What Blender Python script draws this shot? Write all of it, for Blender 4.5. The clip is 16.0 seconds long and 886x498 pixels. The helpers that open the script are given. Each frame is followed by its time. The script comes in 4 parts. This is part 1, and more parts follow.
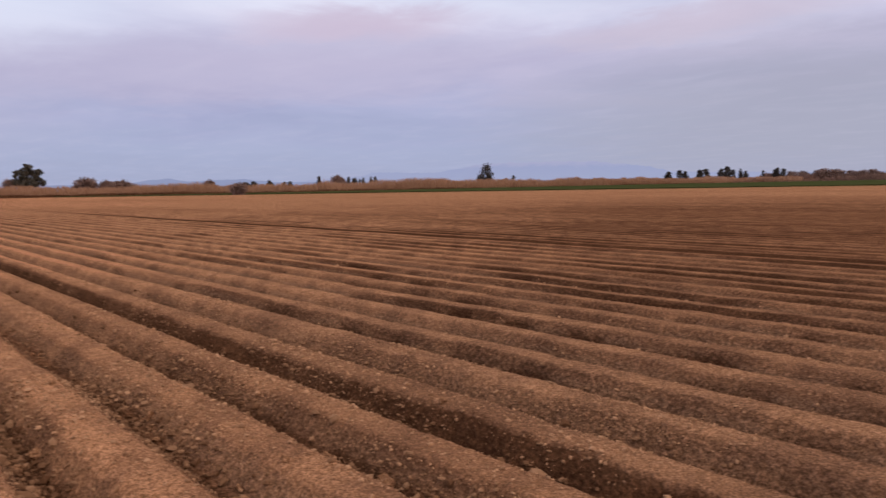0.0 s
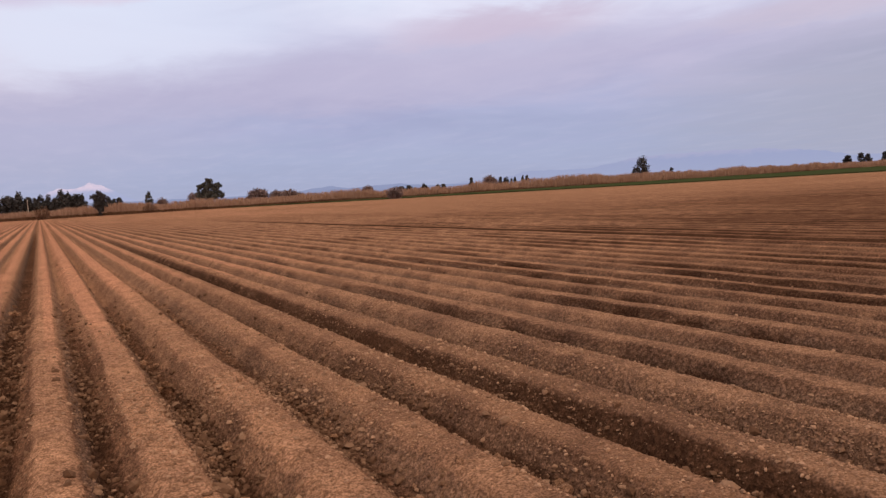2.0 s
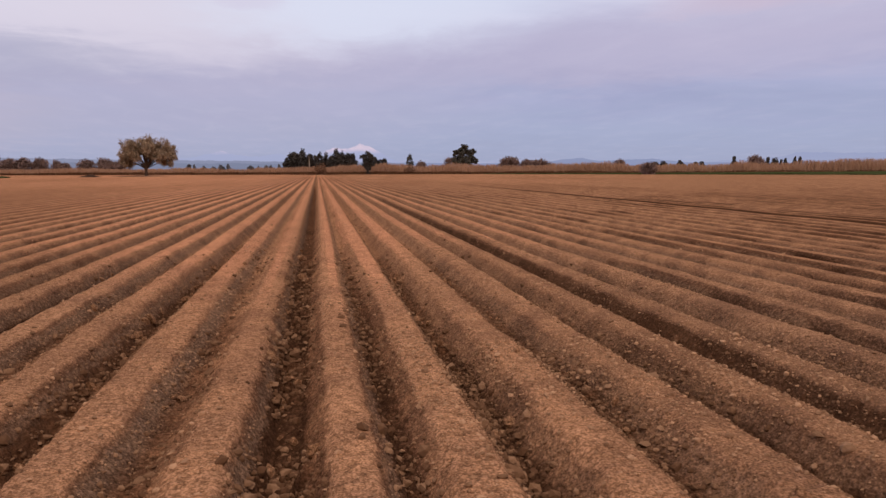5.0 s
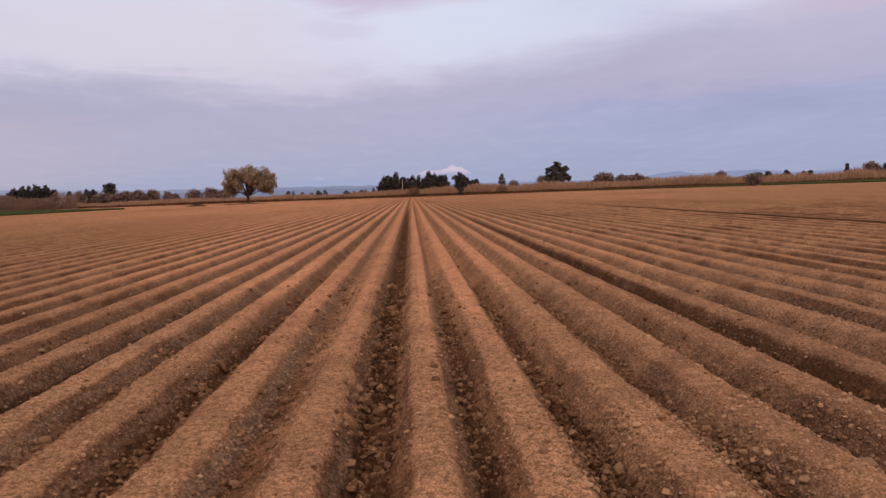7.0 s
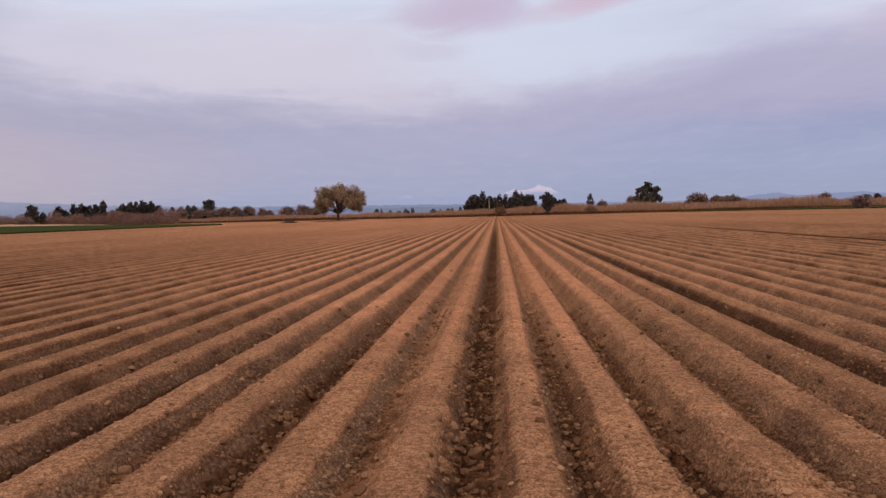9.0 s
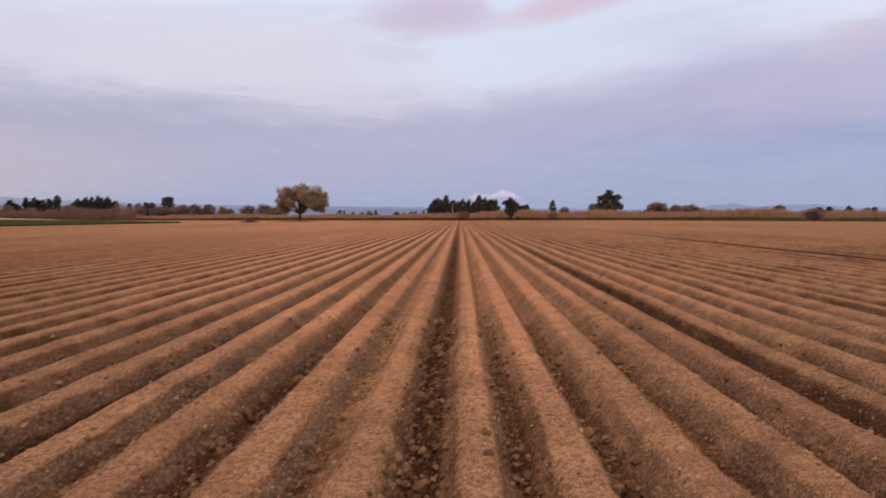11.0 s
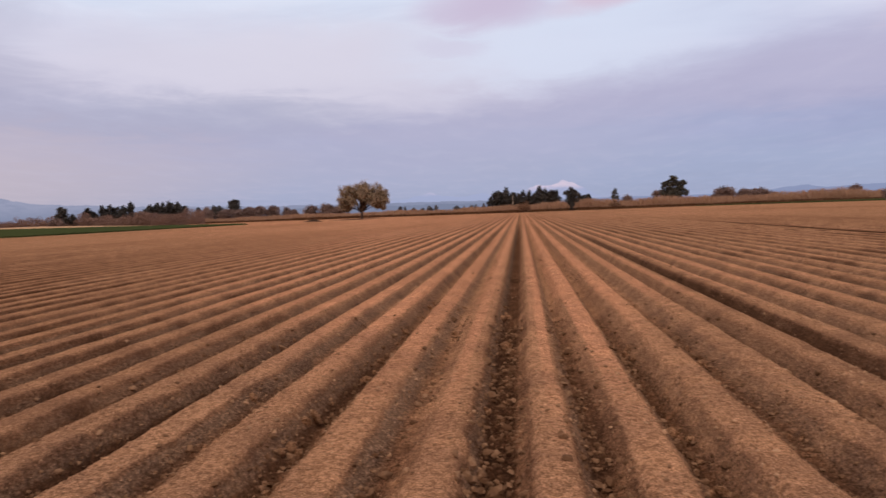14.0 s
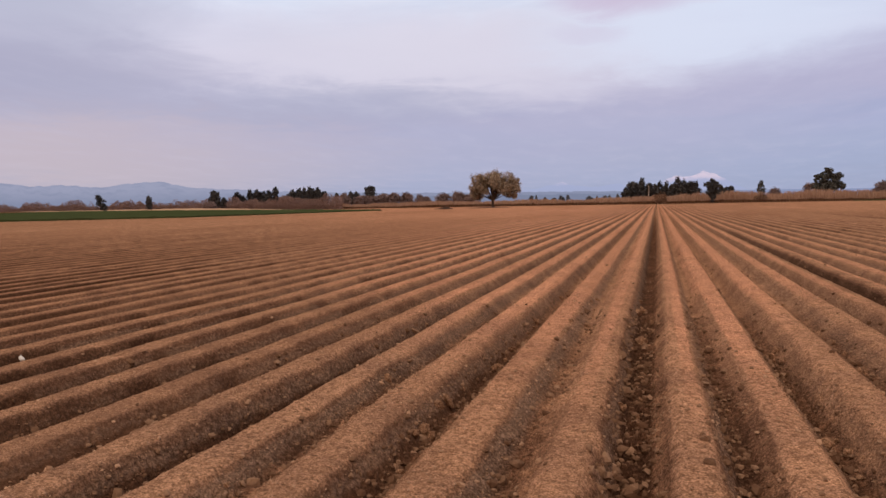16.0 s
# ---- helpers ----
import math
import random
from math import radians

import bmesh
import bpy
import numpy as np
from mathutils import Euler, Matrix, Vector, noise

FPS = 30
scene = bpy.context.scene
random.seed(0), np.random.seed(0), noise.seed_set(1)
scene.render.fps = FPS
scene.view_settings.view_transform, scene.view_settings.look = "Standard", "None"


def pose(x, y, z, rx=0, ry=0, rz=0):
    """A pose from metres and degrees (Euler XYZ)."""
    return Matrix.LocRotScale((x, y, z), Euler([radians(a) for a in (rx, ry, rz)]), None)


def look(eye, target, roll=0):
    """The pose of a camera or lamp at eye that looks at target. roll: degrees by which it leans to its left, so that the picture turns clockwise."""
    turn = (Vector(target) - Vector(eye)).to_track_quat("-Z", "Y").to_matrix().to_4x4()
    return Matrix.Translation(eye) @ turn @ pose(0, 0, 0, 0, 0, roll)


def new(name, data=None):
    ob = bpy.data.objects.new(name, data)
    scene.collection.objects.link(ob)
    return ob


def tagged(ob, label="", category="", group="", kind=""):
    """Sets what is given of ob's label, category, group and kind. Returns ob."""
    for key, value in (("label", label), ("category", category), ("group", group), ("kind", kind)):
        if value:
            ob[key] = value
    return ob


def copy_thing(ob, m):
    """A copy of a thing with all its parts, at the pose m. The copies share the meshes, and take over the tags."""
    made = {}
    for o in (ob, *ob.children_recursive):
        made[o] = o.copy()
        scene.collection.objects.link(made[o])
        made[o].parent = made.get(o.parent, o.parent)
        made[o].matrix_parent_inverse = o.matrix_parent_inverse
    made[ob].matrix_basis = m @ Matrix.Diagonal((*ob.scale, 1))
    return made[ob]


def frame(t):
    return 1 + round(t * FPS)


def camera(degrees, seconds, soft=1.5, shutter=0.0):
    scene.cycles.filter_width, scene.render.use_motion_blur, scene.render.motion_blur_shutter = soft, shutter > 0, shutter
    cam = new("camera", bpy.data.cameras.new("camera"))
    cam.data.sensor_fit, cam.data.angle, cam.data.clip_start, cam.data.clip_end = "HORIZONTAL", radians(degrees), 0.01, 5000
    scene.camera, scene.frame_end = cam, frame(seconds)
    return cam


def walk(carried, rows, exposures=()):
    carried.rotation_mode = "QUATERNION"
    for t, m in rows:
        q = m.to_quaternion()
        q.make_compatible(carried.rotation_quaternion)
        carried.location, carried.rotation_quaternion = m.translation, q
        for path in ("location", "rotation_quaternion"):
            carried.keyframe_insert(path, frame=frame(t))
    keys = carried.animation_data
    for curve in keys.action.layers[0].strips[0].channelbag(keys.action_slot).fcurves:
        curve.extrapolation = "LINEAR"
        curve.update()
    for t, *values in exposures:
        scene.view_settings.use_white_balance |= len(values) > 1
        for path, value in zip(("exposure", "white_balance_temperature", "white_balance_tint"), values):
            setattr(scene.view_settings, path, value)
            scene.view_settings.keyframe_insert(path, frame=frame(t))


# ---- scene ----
cam = camera(62.27, 16.0, soft=1.45, shutter=0.5)
# seconds, place, yaw, pitch, roll
PATH = [
    (0.0, 0.000, 0.000, 1.628, -40.65, -4.88, 0.97),
    (0.5, 0.008, 0.013, 1.630, -36.84, -4.78, 2.23),
    (1.0, -0.003, 0.038, 1.624, -35.01, -5.22, 2.32),
    (1.5, -0.009, 0.050, 1.625, -31.35, -4.40, 3.31),
    (2.0, -0.012, 0.138, 1.620, -28.87, -4.51, 3.41),
    (2.5, 0.005, 0.114, 1.613, -33.36, -5.55, 1.52),
    (3.0, -0.026, 0.114, 1.608, -29.94, -5.92, 1.23),
    (3.5, -0.096, 0.260, 1.614, -20.65, -4.72, 2.23),
    (4.0, -0.177, 0.379, 1.618, -13.57, -5.18, 0.95),
    (4.2, -0.189, 0.436, 1.610, -11.97, -5.38, 0.64),
    (6.3, -0.242, 1.617, 1.570, -6.90, -6.64, -0.53),
    (6.5, -0.193, 1.785, 1.573, -3.49, -4.78, 1.06),
    (7.0, -0.149, 2.028, 1.564, -2.52, -4.44, 2.10),
    (7.5, -0.193, 2.280, 1.593, -7.03, -3.76, 1.70),
    (8.0, -0.265, 2.417, 1.598, -3.00, -2.19, 1.86),
    (8.5, -0.294, 2.522, 1.580, 2.45, -2.78, 1.42),
    (8.7, -0.291, 2.534, 1.569, 4.20, -2.71, 1.48),
    (10.8, -0.167, 2.813, 1.661, 2.75, -3.28, 0.02),
    (11.0, -0.196, 2.878, 1.669, 1.34, -2.54, 0.13),
    (11.5, -0.250, 2.967, 1.690, -1.37, -1.58, -1.20),
    (12.0, -0.252, 3.028, 1.686, 3.11, -2.23, -1.11),
    (12.5, -0.225, 3.106, 1.680, 4.33, -1.53, 0.41),
    (13.0, -0.218, 3.091, 1.674, 2.55, -3.61, 1.31),
    (13.5, -0.225, 3.092, 1.675, 3.31, -3.57, 2.02),
    (14.0, -0.248, 3.088, 1.681, 6.04, -2.94, 2.20),
    (14.5, -0.296, 3.092, 1.674, 11.30, -3.22, 1.10),
    (15.0, -0.311, 3.125, 1.668, 15.20, -3.53, 1.66),
    (15.5, -0.308, 3.090, 1.679, 16.16, -2.72, 1.41),
    (16.0, -0.310, 3.111, 1.671, 16.22, -3.52, 1.09),
]
walk(cam, [(t, pose(x, y, z, 90 + pitch, roll, yaw)) for t, x, y, z, yaw, pitch, roll in PATH],
     # seconds, stops, kelvin, tint
     ((0.0, 0.05, 6490, 10), (1.5, 0.08, 6500, 10), (2.5, 0.02, 6515, 10), (3.5, 0.10, 6560, 10), (4.0, 0.02, 6540, 10), (6.5, -0.04, 6500, 10), (7.0, -0.05, 6505, 10), (7.5, 0.02, 6480, 9),
      (8.0, -0.12, 6460, 9), (8.5, -0.14, 6470, 9), (11.0, 0.0, 6415, 7.5), (11.5, -0.09, 6400, 7.5), (12.5, -0.10, 6355, 7.5), (13.0, -0.10, 6385, 7.5), (14.0, -0.03, 6390, 7.5),
      (14.5, -0.05, 6390, 7.5), (15.5, 0.03, 6415, 7.5), (16.0, 0.0, 6425, 7.5)))


# ---------------------------------------------------------------- node helpers
class Nodes:
    """A short way of writing node trees."""

    def __init__(self, tree):
        self.tree = tree
        tree.nodes.clear()

    def add(self, kind):
        return self.tree.nodes.new(kind)

    def link(self, a, b):
        self.tree.links.new(a, b)

    def put(self, socket, value):
        if isinstance(value, bpy.types.NodeSocket):
            self.link(value, socket)
        elif value is not None:
            socket.default_value = value

    def math(self, op, a, b=None, c=None):
        node = self.add("ShaderNodeMath")
        node.operation = op
        for socket, value in zip(node.inputs, (a, b, c)):
            self.put(socket, value)
        return node.outputs[0]

    def span(self, value, lo, hi, to_lo=0.0, to_hi=1.0, smooth=True):
        node = self.add("ShaderNodeMapRange")
        node.interpolation_type = "SMOOTHSTEP" if smooth else "LINEAR"
        for socket, v in zip(node.inputs, (value, lo, hi, to_lo, to_hi)):
            self.put(socket, v)
        return node.outputs[0]

    def mix(self, factor, a, b, blend="MIX"):
        node = self.add("ShaderNodeMix")
        node.data_type, node.blend_type = "RGBA", blend
        self.put(node.inputs[0], factor)
        self.put(node.inputs[6], a if not isinstance(a, tuple) else (*a, 1))
        self.put(node.inputs[7], b if not isinstance(b, tuple) else (*b, 1))
        return node.outputs[2]

    def noise(self, vector, scale, detail=4.0, rough=0.55, warp=0.0):
        node = self.add("ShaderNodeTexNoise")
        self.put(node.inputs["Vector"], vector)
        node.inputs["Scale"].default_value = scale
        node.inputs["Detail"].default_value = detail
        node.inputs["Roughness"].default_value = rough
        node.inputs["Distortion"].default_value = warp
        return node.outputs["Fac"]

    def stretch(self, vector, x, y, z):
        node = self.add("ShaderNodeVectorMath")
        node.operation = "MULTIPLY"
        self.put(node.inputs[0], vector)
        node.inputs[1].default_value = (x, y, z)
        return node.outputs[0]

    def ramp(self, value, stops):
        node = self.add("ShaderNodeValToRGB")
        self.put(node.inputs[0], value)
        ramp = node.color_ramp
        while len(ramp.elements) < len(stops):
            ramp.elements.new(0.5)
        for el, (at, colour) in zip(ramp.elements, stops):
            el.position, el.color = at, (*colour, 1)
        return node.outputs[0]


# ---------------------------------------------------------------- sky and sun
SUN_ELEVATION, SUN_AZIMUTH = 52.0, 185.0   # a brighter part of the cloud, behind the walk


def build_sky():
    world = bpy.data.worlds.new("dusk_sky")
    scene.world = world
    world.use_nodes = True
    n = Nodes(world.node_tree)
    way = n.add("ShaderNodeTexCoord").outputs["Generated"]
    xyz = n.add("ShaderNodeSeparateXYZ")
    n.link(way, xyz.inputs[0])
    x, y, z = xyz.outputs
    el = n.math("MULTIPLY", n.math("ARCSINE", z), 57.2958)
    az = n.math("MULTIPLY", n.math("ARCTAN2", x, y), 57.2958)
    # cloud sheet coordinates, seen in perspective towards the horizon
    lift = n.math("ADD", n.math("MAXIMUM", z, 0.0), 0.07)
    flat = n.add("ShaderNodeCombineXYZ")
    n.link(n.math("DIVIDE", x, lift), flat.inputs[0])
    n.link(n.math("DIVIDE", y, lift), flat.inputs[1])
    sheet = flat.outputs[0]
    soft = n.math("SUBTRACT", n.noise(sheet, 0.7, 5.0, 0.55, 0.5), 0.5)
    fine = n.math("SUBTRACT", n.noise(sheet, 2.1, 6.0, 0.62, 0.7), 0.5)
    tuft = n.math("SUBTRACT", n.noise(n.stretch(sheet, 1.0, 0.5, 1.0), 3.4, 5.0, 0.6, 0.3), 0.5)
    wisps = n.math("ADD", n.math("MULTIPLY", soft, 5.0), n.math("MULTIPLY", fine, 2.2))
    high = n.math("ADD", el, wisps)
    colour = n.ramp(n.span(high, 0.0, 24.0, smooth=False), (
        (0.0, (0.335, 0.365, 0.540)), (0.12, (0.355, 0.390, 0.580)), (0.23, (0.380, 0.400, 0.605)), (0.31, (0.425, 0.415, 0.605)),
        (0.40, (0.480, 0.455, 0.640)), (0.49, (0.565, 0.555, 0.735)), (0.62, (0.660, 0.695, 0.860)), (1.0, (0.70, 0.73, 0.88))))
    # long soft streaks of stratus
    band = n.add("ShaderNodeCombineXYZ")
    n.link(n.math("MULTIPLY", az, 0.045), band.inputs[0])
    n.link(n.math("MULTIPLY", el, 0.24), band.inputs[1])
    stratus = n.math("SUBTRACT", n.noise(band.outputs[0], 1.0, 5.0, 0.58, 0.6), 0.5)
    streaks = n.ramp(n.span(stratus, -0.22, 0.22, smooth=False), ((0.0, (0.86, 0.86, 0.90)), (0.5, (1.0, 1.0, 1.0)), (1.0, (1.12, 1.09, 1.06))))
    colour = n.mix(n.span(el, 1.0, 6.0), colour, n.mix(1.0, colour, streaks, "MULTIPLY"))

    def patch(colour, tone, az0, el0, wide, tall, amount, tilt=0.0, ragged=1.0):
        """A soft bank of cloud of its own tone, with a ragged rim."""
        da = n.math("ADD", n.math("SUBTRACT", az, az0), n.math("MULTIPLY", fine, 7.0 * ragged))
        de = n.math("ADD", n.math("SUBTRACT", el, el0), n.math("MULTIPLY", n.math("ADD", fine, n.math("MULTIPLY", tuft, 0.6)), 2.6 * ragged))
        de = n.math("SUBTRACT", de, n.math("MULTIPLY", da, tilt))
        far = n.math("ADD", n.math("POWER", n.math("ABSOLUTE", n.math("DIVIDE", da, wide)), 2.0),
                     n.math("POWER", n.math("ABSOLUTE", n.math("DIVIDE", de, tall)), 2.0))
        return n.mix(n.math("MULTIPLY", n.span(far, -0.25, 2.0, 1.0, 0.0), amount), colour, tone)

    colour = patch(colour, (0.556, 0.446, 0.498), -42, 4.0, 20, 3.6, 0.80)            # pale pink haze low down
    colour = patch(colour, (0.445, 0.418, 0.575), -14, 5.4, 24, 4.0, 0.60)           # violet haze
    colour = patch(colour, (0.680, 0.635, 0.760), -16, 11.2, 24, 3.6, 0.9)           # white bank
    colour = patch(colour, (0.385, 0.385, 0.540), -25, 7.6, 12, 1.6, 0.60)            # grey streaks under it
    colour = patch(colour, (0.400, 0.385, 0.530), -45, 9.5, 11, 2.8, 0.9)
    colour = patch(colour, (0.430, 0.420, 0.560), -45, 14.0, 9, 2.8, 0.8)
    colour = patch(colour, (0.665, 0.715, 0.890), 5, 12.0, 13, 3.0, 0.7)             # bright gap
    colour = patch(colour, (0.455, 0.425, 0.600), 26, 9.2, 24, 2.2, 0.70, 0.05)      # mauve bank
    colour = patch(colour, (0.540, 0.450, 0.595), 34, 12.2, 8, 1.3, 0.85, 0.03)       # pink streaks
    colour = patch(colour, (0.540, 0.470, 0.600), 60, 11.4, 11, 1.1, 0.8, 0.08)
    colour = patch(colour, (0.360, 0.362, 0.468), 70, 4.5, 22, 5.5, 0.85)            # grey air
    colour = patch(colour, (0.570, 0.475, 0.645), -2.0, 15.1, 5.0, 1.5, 0.95, 0.0, 0.7)  # pink cloud in two lobes
    colour = patch(colour, (0.660, 0.690, 0.865), 4.8, 16.3, 2.4, 1.0, 0.85, 0.2, 0.5)
    colour = patch(colour, (0.640, 0.495, 0.635), 8.8, 15.8, 5.2, 1.0, 0.95, 0.20, 0.6)
    colour = patch(colour, (0.610, 0.560, 0.720), -5, 12.4, 3, 0.8, 0.6)
    colour = n.mix(n.span(tuft, -0.05, 0.25, 0.0, 0.08), colour, (0.66, 0.62, 0.78))
    # towards the zenith the cloud thins and is lit from above; behind the walk lies the afterglow
    colour = n.mix(n.span(el, 20.0, 60.0), colour, (1.02, 0.92, 0.90))
    behind = n.math("MULTIPLY", n.span(n.math("MULTIPLY", y, -1.0), -0.2, 0.7), n.span(el, 55.0, 10.0))
    colour = n.mix(behind, colour, (0.80, 0.62, 0.52))
    sky = n.add("ShaderNodeTexSky")
    sky.sky_type, sky.sun_disc = "NISHITA", False
    sky.sun_elevation, sky.sun_rotation = radians(SUN_ELEVATION), radians(SUN_AZIMUTH)
    glow, cloud = n.add("ShaderNodeBackground"), n.add("ShaderNodeBackground")
    n.link(sky.outputs[0], glow.inputs[0])
    glow.inputs[1].default_value = 0.05
    colour = n.mix(1.0, colour, (1.0, 1.0, 0.972), "MULTIPLY")
    n.link(colour, cloud.inputs[0])
    cloud.inputs[1].default_value = 1.11
    both, out = n.add("ShaderNodeMixShader"), n.add("ShaderNodeOutputWorld")
    both.inputs[0].default_value = 0.96      # nearly closed cloud
    n.link(glow.outputs[0], both.inputs[1])
    n.link(cloud.outputs[0], both.inputs[2])
    n.link(both.outputs[0], out.inputs[0])
    sun = bpy.data.lights.new("sun", "SUN")
    sun.energy, sun.angle, sun.color = 0.80, radians(40), (1.0, 0.68, 0.42)
    a, e = radians(SUN_AZIMUTH), radians(SUN_ELEVATION)
    new("sun", sun).matrix_world = look((60 * math.sin(a) * math.cos(e), 60 * math.cos(a) * math.cos(e), 60 * math.sin(e)), (0, 0, 0))


build_sky()


# ---------------------------------------------------------------- materials
def material(name):
    m = bpy.data.materials.new(name)
    m.use_nodes = True
    n = Nodes(m.node_tree)
    shader, out = n.add("ShaderNodeBsdfPrincipled"), n.add("ShaderNodeOutputMaterial")
    n.link(shader.outputs[0], out.inputs[0])
    shader.inputs["Specular IOR Level"].default_value = 0.2
    return m, n, shader


def soil(name, dry, damp_shade, fine=1.0):
    """Ploughed earth: dry crust, damp crumbs with painted shade, grit, scrape marks across the ridges and long streaks
    along them.
    """
    m, n, s = material(name)
    place = n.add("ShaderNodeNewGeometry").outputs["Position"]
    wet_shade = n.add("ShaderNodeAttribute")
    wet_shade.attribute_name = "damp_shade"
    wet_shade = wet_shade.outputs["Fac"]
    ash = n.add("ShaderNodeAttribute")
    ash.attribute_name = "grey"
    grit = n.noise(place, 75 * fine, 2.0, 0.5)
    crumb = n.noise(place, 22 * fine, 4.0, 0.60)
    scrape = n.noise(n.stretch(place, 4.0, 34.0, 0.0), fine, 3.0, 0.6)
    blot = n.noise(place, 1.6, 5.0, 0.65)
    streak = n.noise(n.stretch(place, 0.55, 0.02, 0.3), 1.0, 6.0, 0.7)
    band = n.noise(n.stretch(place, 0.05, 0.012, 0.1), 1.0, 4.0, 0.6)
    cells = n.add("ShaderNodeTexVoronoi")
    bend = n.add("ShaderNodeTexNoise")
    n.link(place, bend.inputs["Vector"])
    bend.inputs["Scale"].default_value, bend.inputs["Detail"].default_value = 14 * fine, 3.0
    moved = n.add("ShaderNodeVectorMath")
    moved.operation = "MULTIPLY_ADD"
    n.link(bend.outputs["Color"], moved.inputs[0])
    moved.inputs[1].default_value = (0.03 / fine,) * 3
    n.link(place, moved.inputs[2])
    n.link(moved.outputs[0], cells.inputs["Vector"])
    cells.inputs["Scale"].default_value = 26 * fine
    cells.inputs["Randomness"].default_value = 1.0
    clod = cells.outputs["Distance"]
    ragged = n.math("ADD", n.math("MULTIPLY", n.math("SUBTRACT", crumb, 0.5), 1.6), n.math("MULTIPLY", n.math("SUBTRACT", blot, 0.5), 0.7))
    mixed = n.span(n.math("ADD", wet_shade, ragged), 0.10, 0.85)
    crust = n.mix(n.span(wet_shade, -0.30, -0.02, 1.0, 0.0), dry, (dry[0] * 1.46, dry[1] * 1.34, dry[2] * 1.34))
    colour = n.mix(mixed, crust, damp_shade)
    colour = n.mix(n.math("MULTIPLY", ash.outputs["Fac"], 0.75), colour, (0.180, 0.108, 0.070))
    # deepest floors darker still: shade painted over the damp tone
    colour = n.mix(n.span(n.math("ADD", wet_shade, ragged), 0.85, 1.50), colour, tuple(v * 0.46 for v in damp_shade))
    colour = n.mix(1.0, colour, n.ramp(n.span(crumb, 0.32, 0.68), ((0.0, (0.62, 0.61, 0.60)), (0.5, (0.98, 0.98, 0.98)), (1.0, (1.24, 1.26, 1.28)))), "MULTIPLY")
    colour = n.mix(1.0, colour, n.ramp(n.span(grit, 0.32, 0.68), ((0.0, (0.60, 0.59, 0.58)), (0.5, (1.0, 1.0, 1.0)), (1.0, (1.40, 1.43, 1.48)))), "MULTIPLY")
    colour = n.mix(1.0, colour, n.ramp(n.span(blot, 0.35, 0.65), ((0.0, (1.08, 1.08, 1.08)), (1.0, (0.80, 0.80, 0.84)))), "MULTIPLY")
    # bright clod tops and dark gaps between them, shade painted as colour
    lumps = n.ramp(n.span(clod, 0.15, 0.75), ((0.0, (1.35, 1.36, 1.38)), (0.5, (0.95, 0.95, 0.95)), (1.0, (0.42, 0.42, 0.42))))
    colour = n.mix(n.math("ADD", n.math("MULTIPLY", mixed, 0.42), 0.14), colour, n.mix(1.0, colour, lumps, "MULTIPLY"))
    colour = n.mix(n.math("MULTIPLY", n.span(scrape, 0.54, 0.66, 0.0, 0.18), n.span(wet_shade, 0.0, 0.14, 1.0, 0.0)), colour, tuple(v * 0.5 for v in dry))
    colour = n.mix(n.span(streak, 0.46, 0.64, 0.0, 0.22), colour, damp_shade)
    colour = n.mix(n.span(band, 0.46, 0.64, 0.0, 0.30), colour, damp_shade)
    n.link(colour, s.inputs["Base Color"])
    s.inputs["Roughness"].default_value = 1.0
    s.inputs["Specular IOR Level"].default_value = 0.0
    bump, bump2 = n.add("ShaderNodeBump"), n.add("ShaderNodeBump")
    bump.inputs["Strength"].default_value, bump.inputs["Distance"].default_value = 1.0, 0.022
    bump2.inputs["Strength"].default_value, bump2.inputs["Distance"].default_value = 1.0, 0.006
    n.link(n.math("SUBTRACT", crumb, n.math("MULTIPLY", clod, 0.6)), bump.inputs["Height"])
    n.link(grit, bump2.inputs["Height"])
    n.link(bump.outputs[0], bump2.inputs["Normal"])
    n.link(bump2.outputs[0], s.inputs["Normal"])
    return m


def crumbs(name, dark, light):
    """Loose crumbs: each of its own tone, low ones darkened by painted shade."""
    m, n, s = material(name)
    geo = n.add("ShaderNodeNewGeometry")
    low = n.add("ShaderNodeAttribute")
    low.attribute_name = "damp_shade"
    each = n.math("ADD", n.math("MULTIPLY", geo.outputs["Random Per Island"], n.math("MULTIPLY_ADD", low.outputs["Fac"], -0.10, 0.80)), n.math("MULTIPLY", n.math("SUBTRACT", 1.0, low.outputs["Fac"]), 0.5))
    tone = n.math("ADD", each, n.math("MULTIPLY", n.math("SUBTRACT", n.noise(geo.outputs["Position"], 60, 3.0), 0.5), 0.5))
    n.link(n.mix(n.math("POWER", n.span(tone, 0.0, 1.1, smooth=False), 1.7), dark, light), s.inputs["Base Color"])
    s.inputs["Roughness"].default_value = 1.0
    s.inputs["Specular IOR Level"].default_value = 0.0
    return m


def leafy(name, a, b, rough=0.8, scale=0.25):
    """Leaves, twigs and blades: each differs a little from the next."""
    m, n, s = material(name)
    geo = n.add("ShaderNodeNewGeometry")
    each, place = geo.outputs["Random Per Island"], geo.outputs["Position"]
    clump = n.noise(place, scale, 3.0, 0.6)
    colour = n.mix(n.span(n.math("ADD", n.math("MULTIPLY", each, 0.5), n.math("MULTIPLY", clump, 0.6)), 0.2, 0.85), a, b)
    n.link(colour, s.inputs["Base Color"])
    s.inputs["Roughness"].default_value = rough
    s.inputs["Specular IOR Level"].default_value = 0.0
    return m


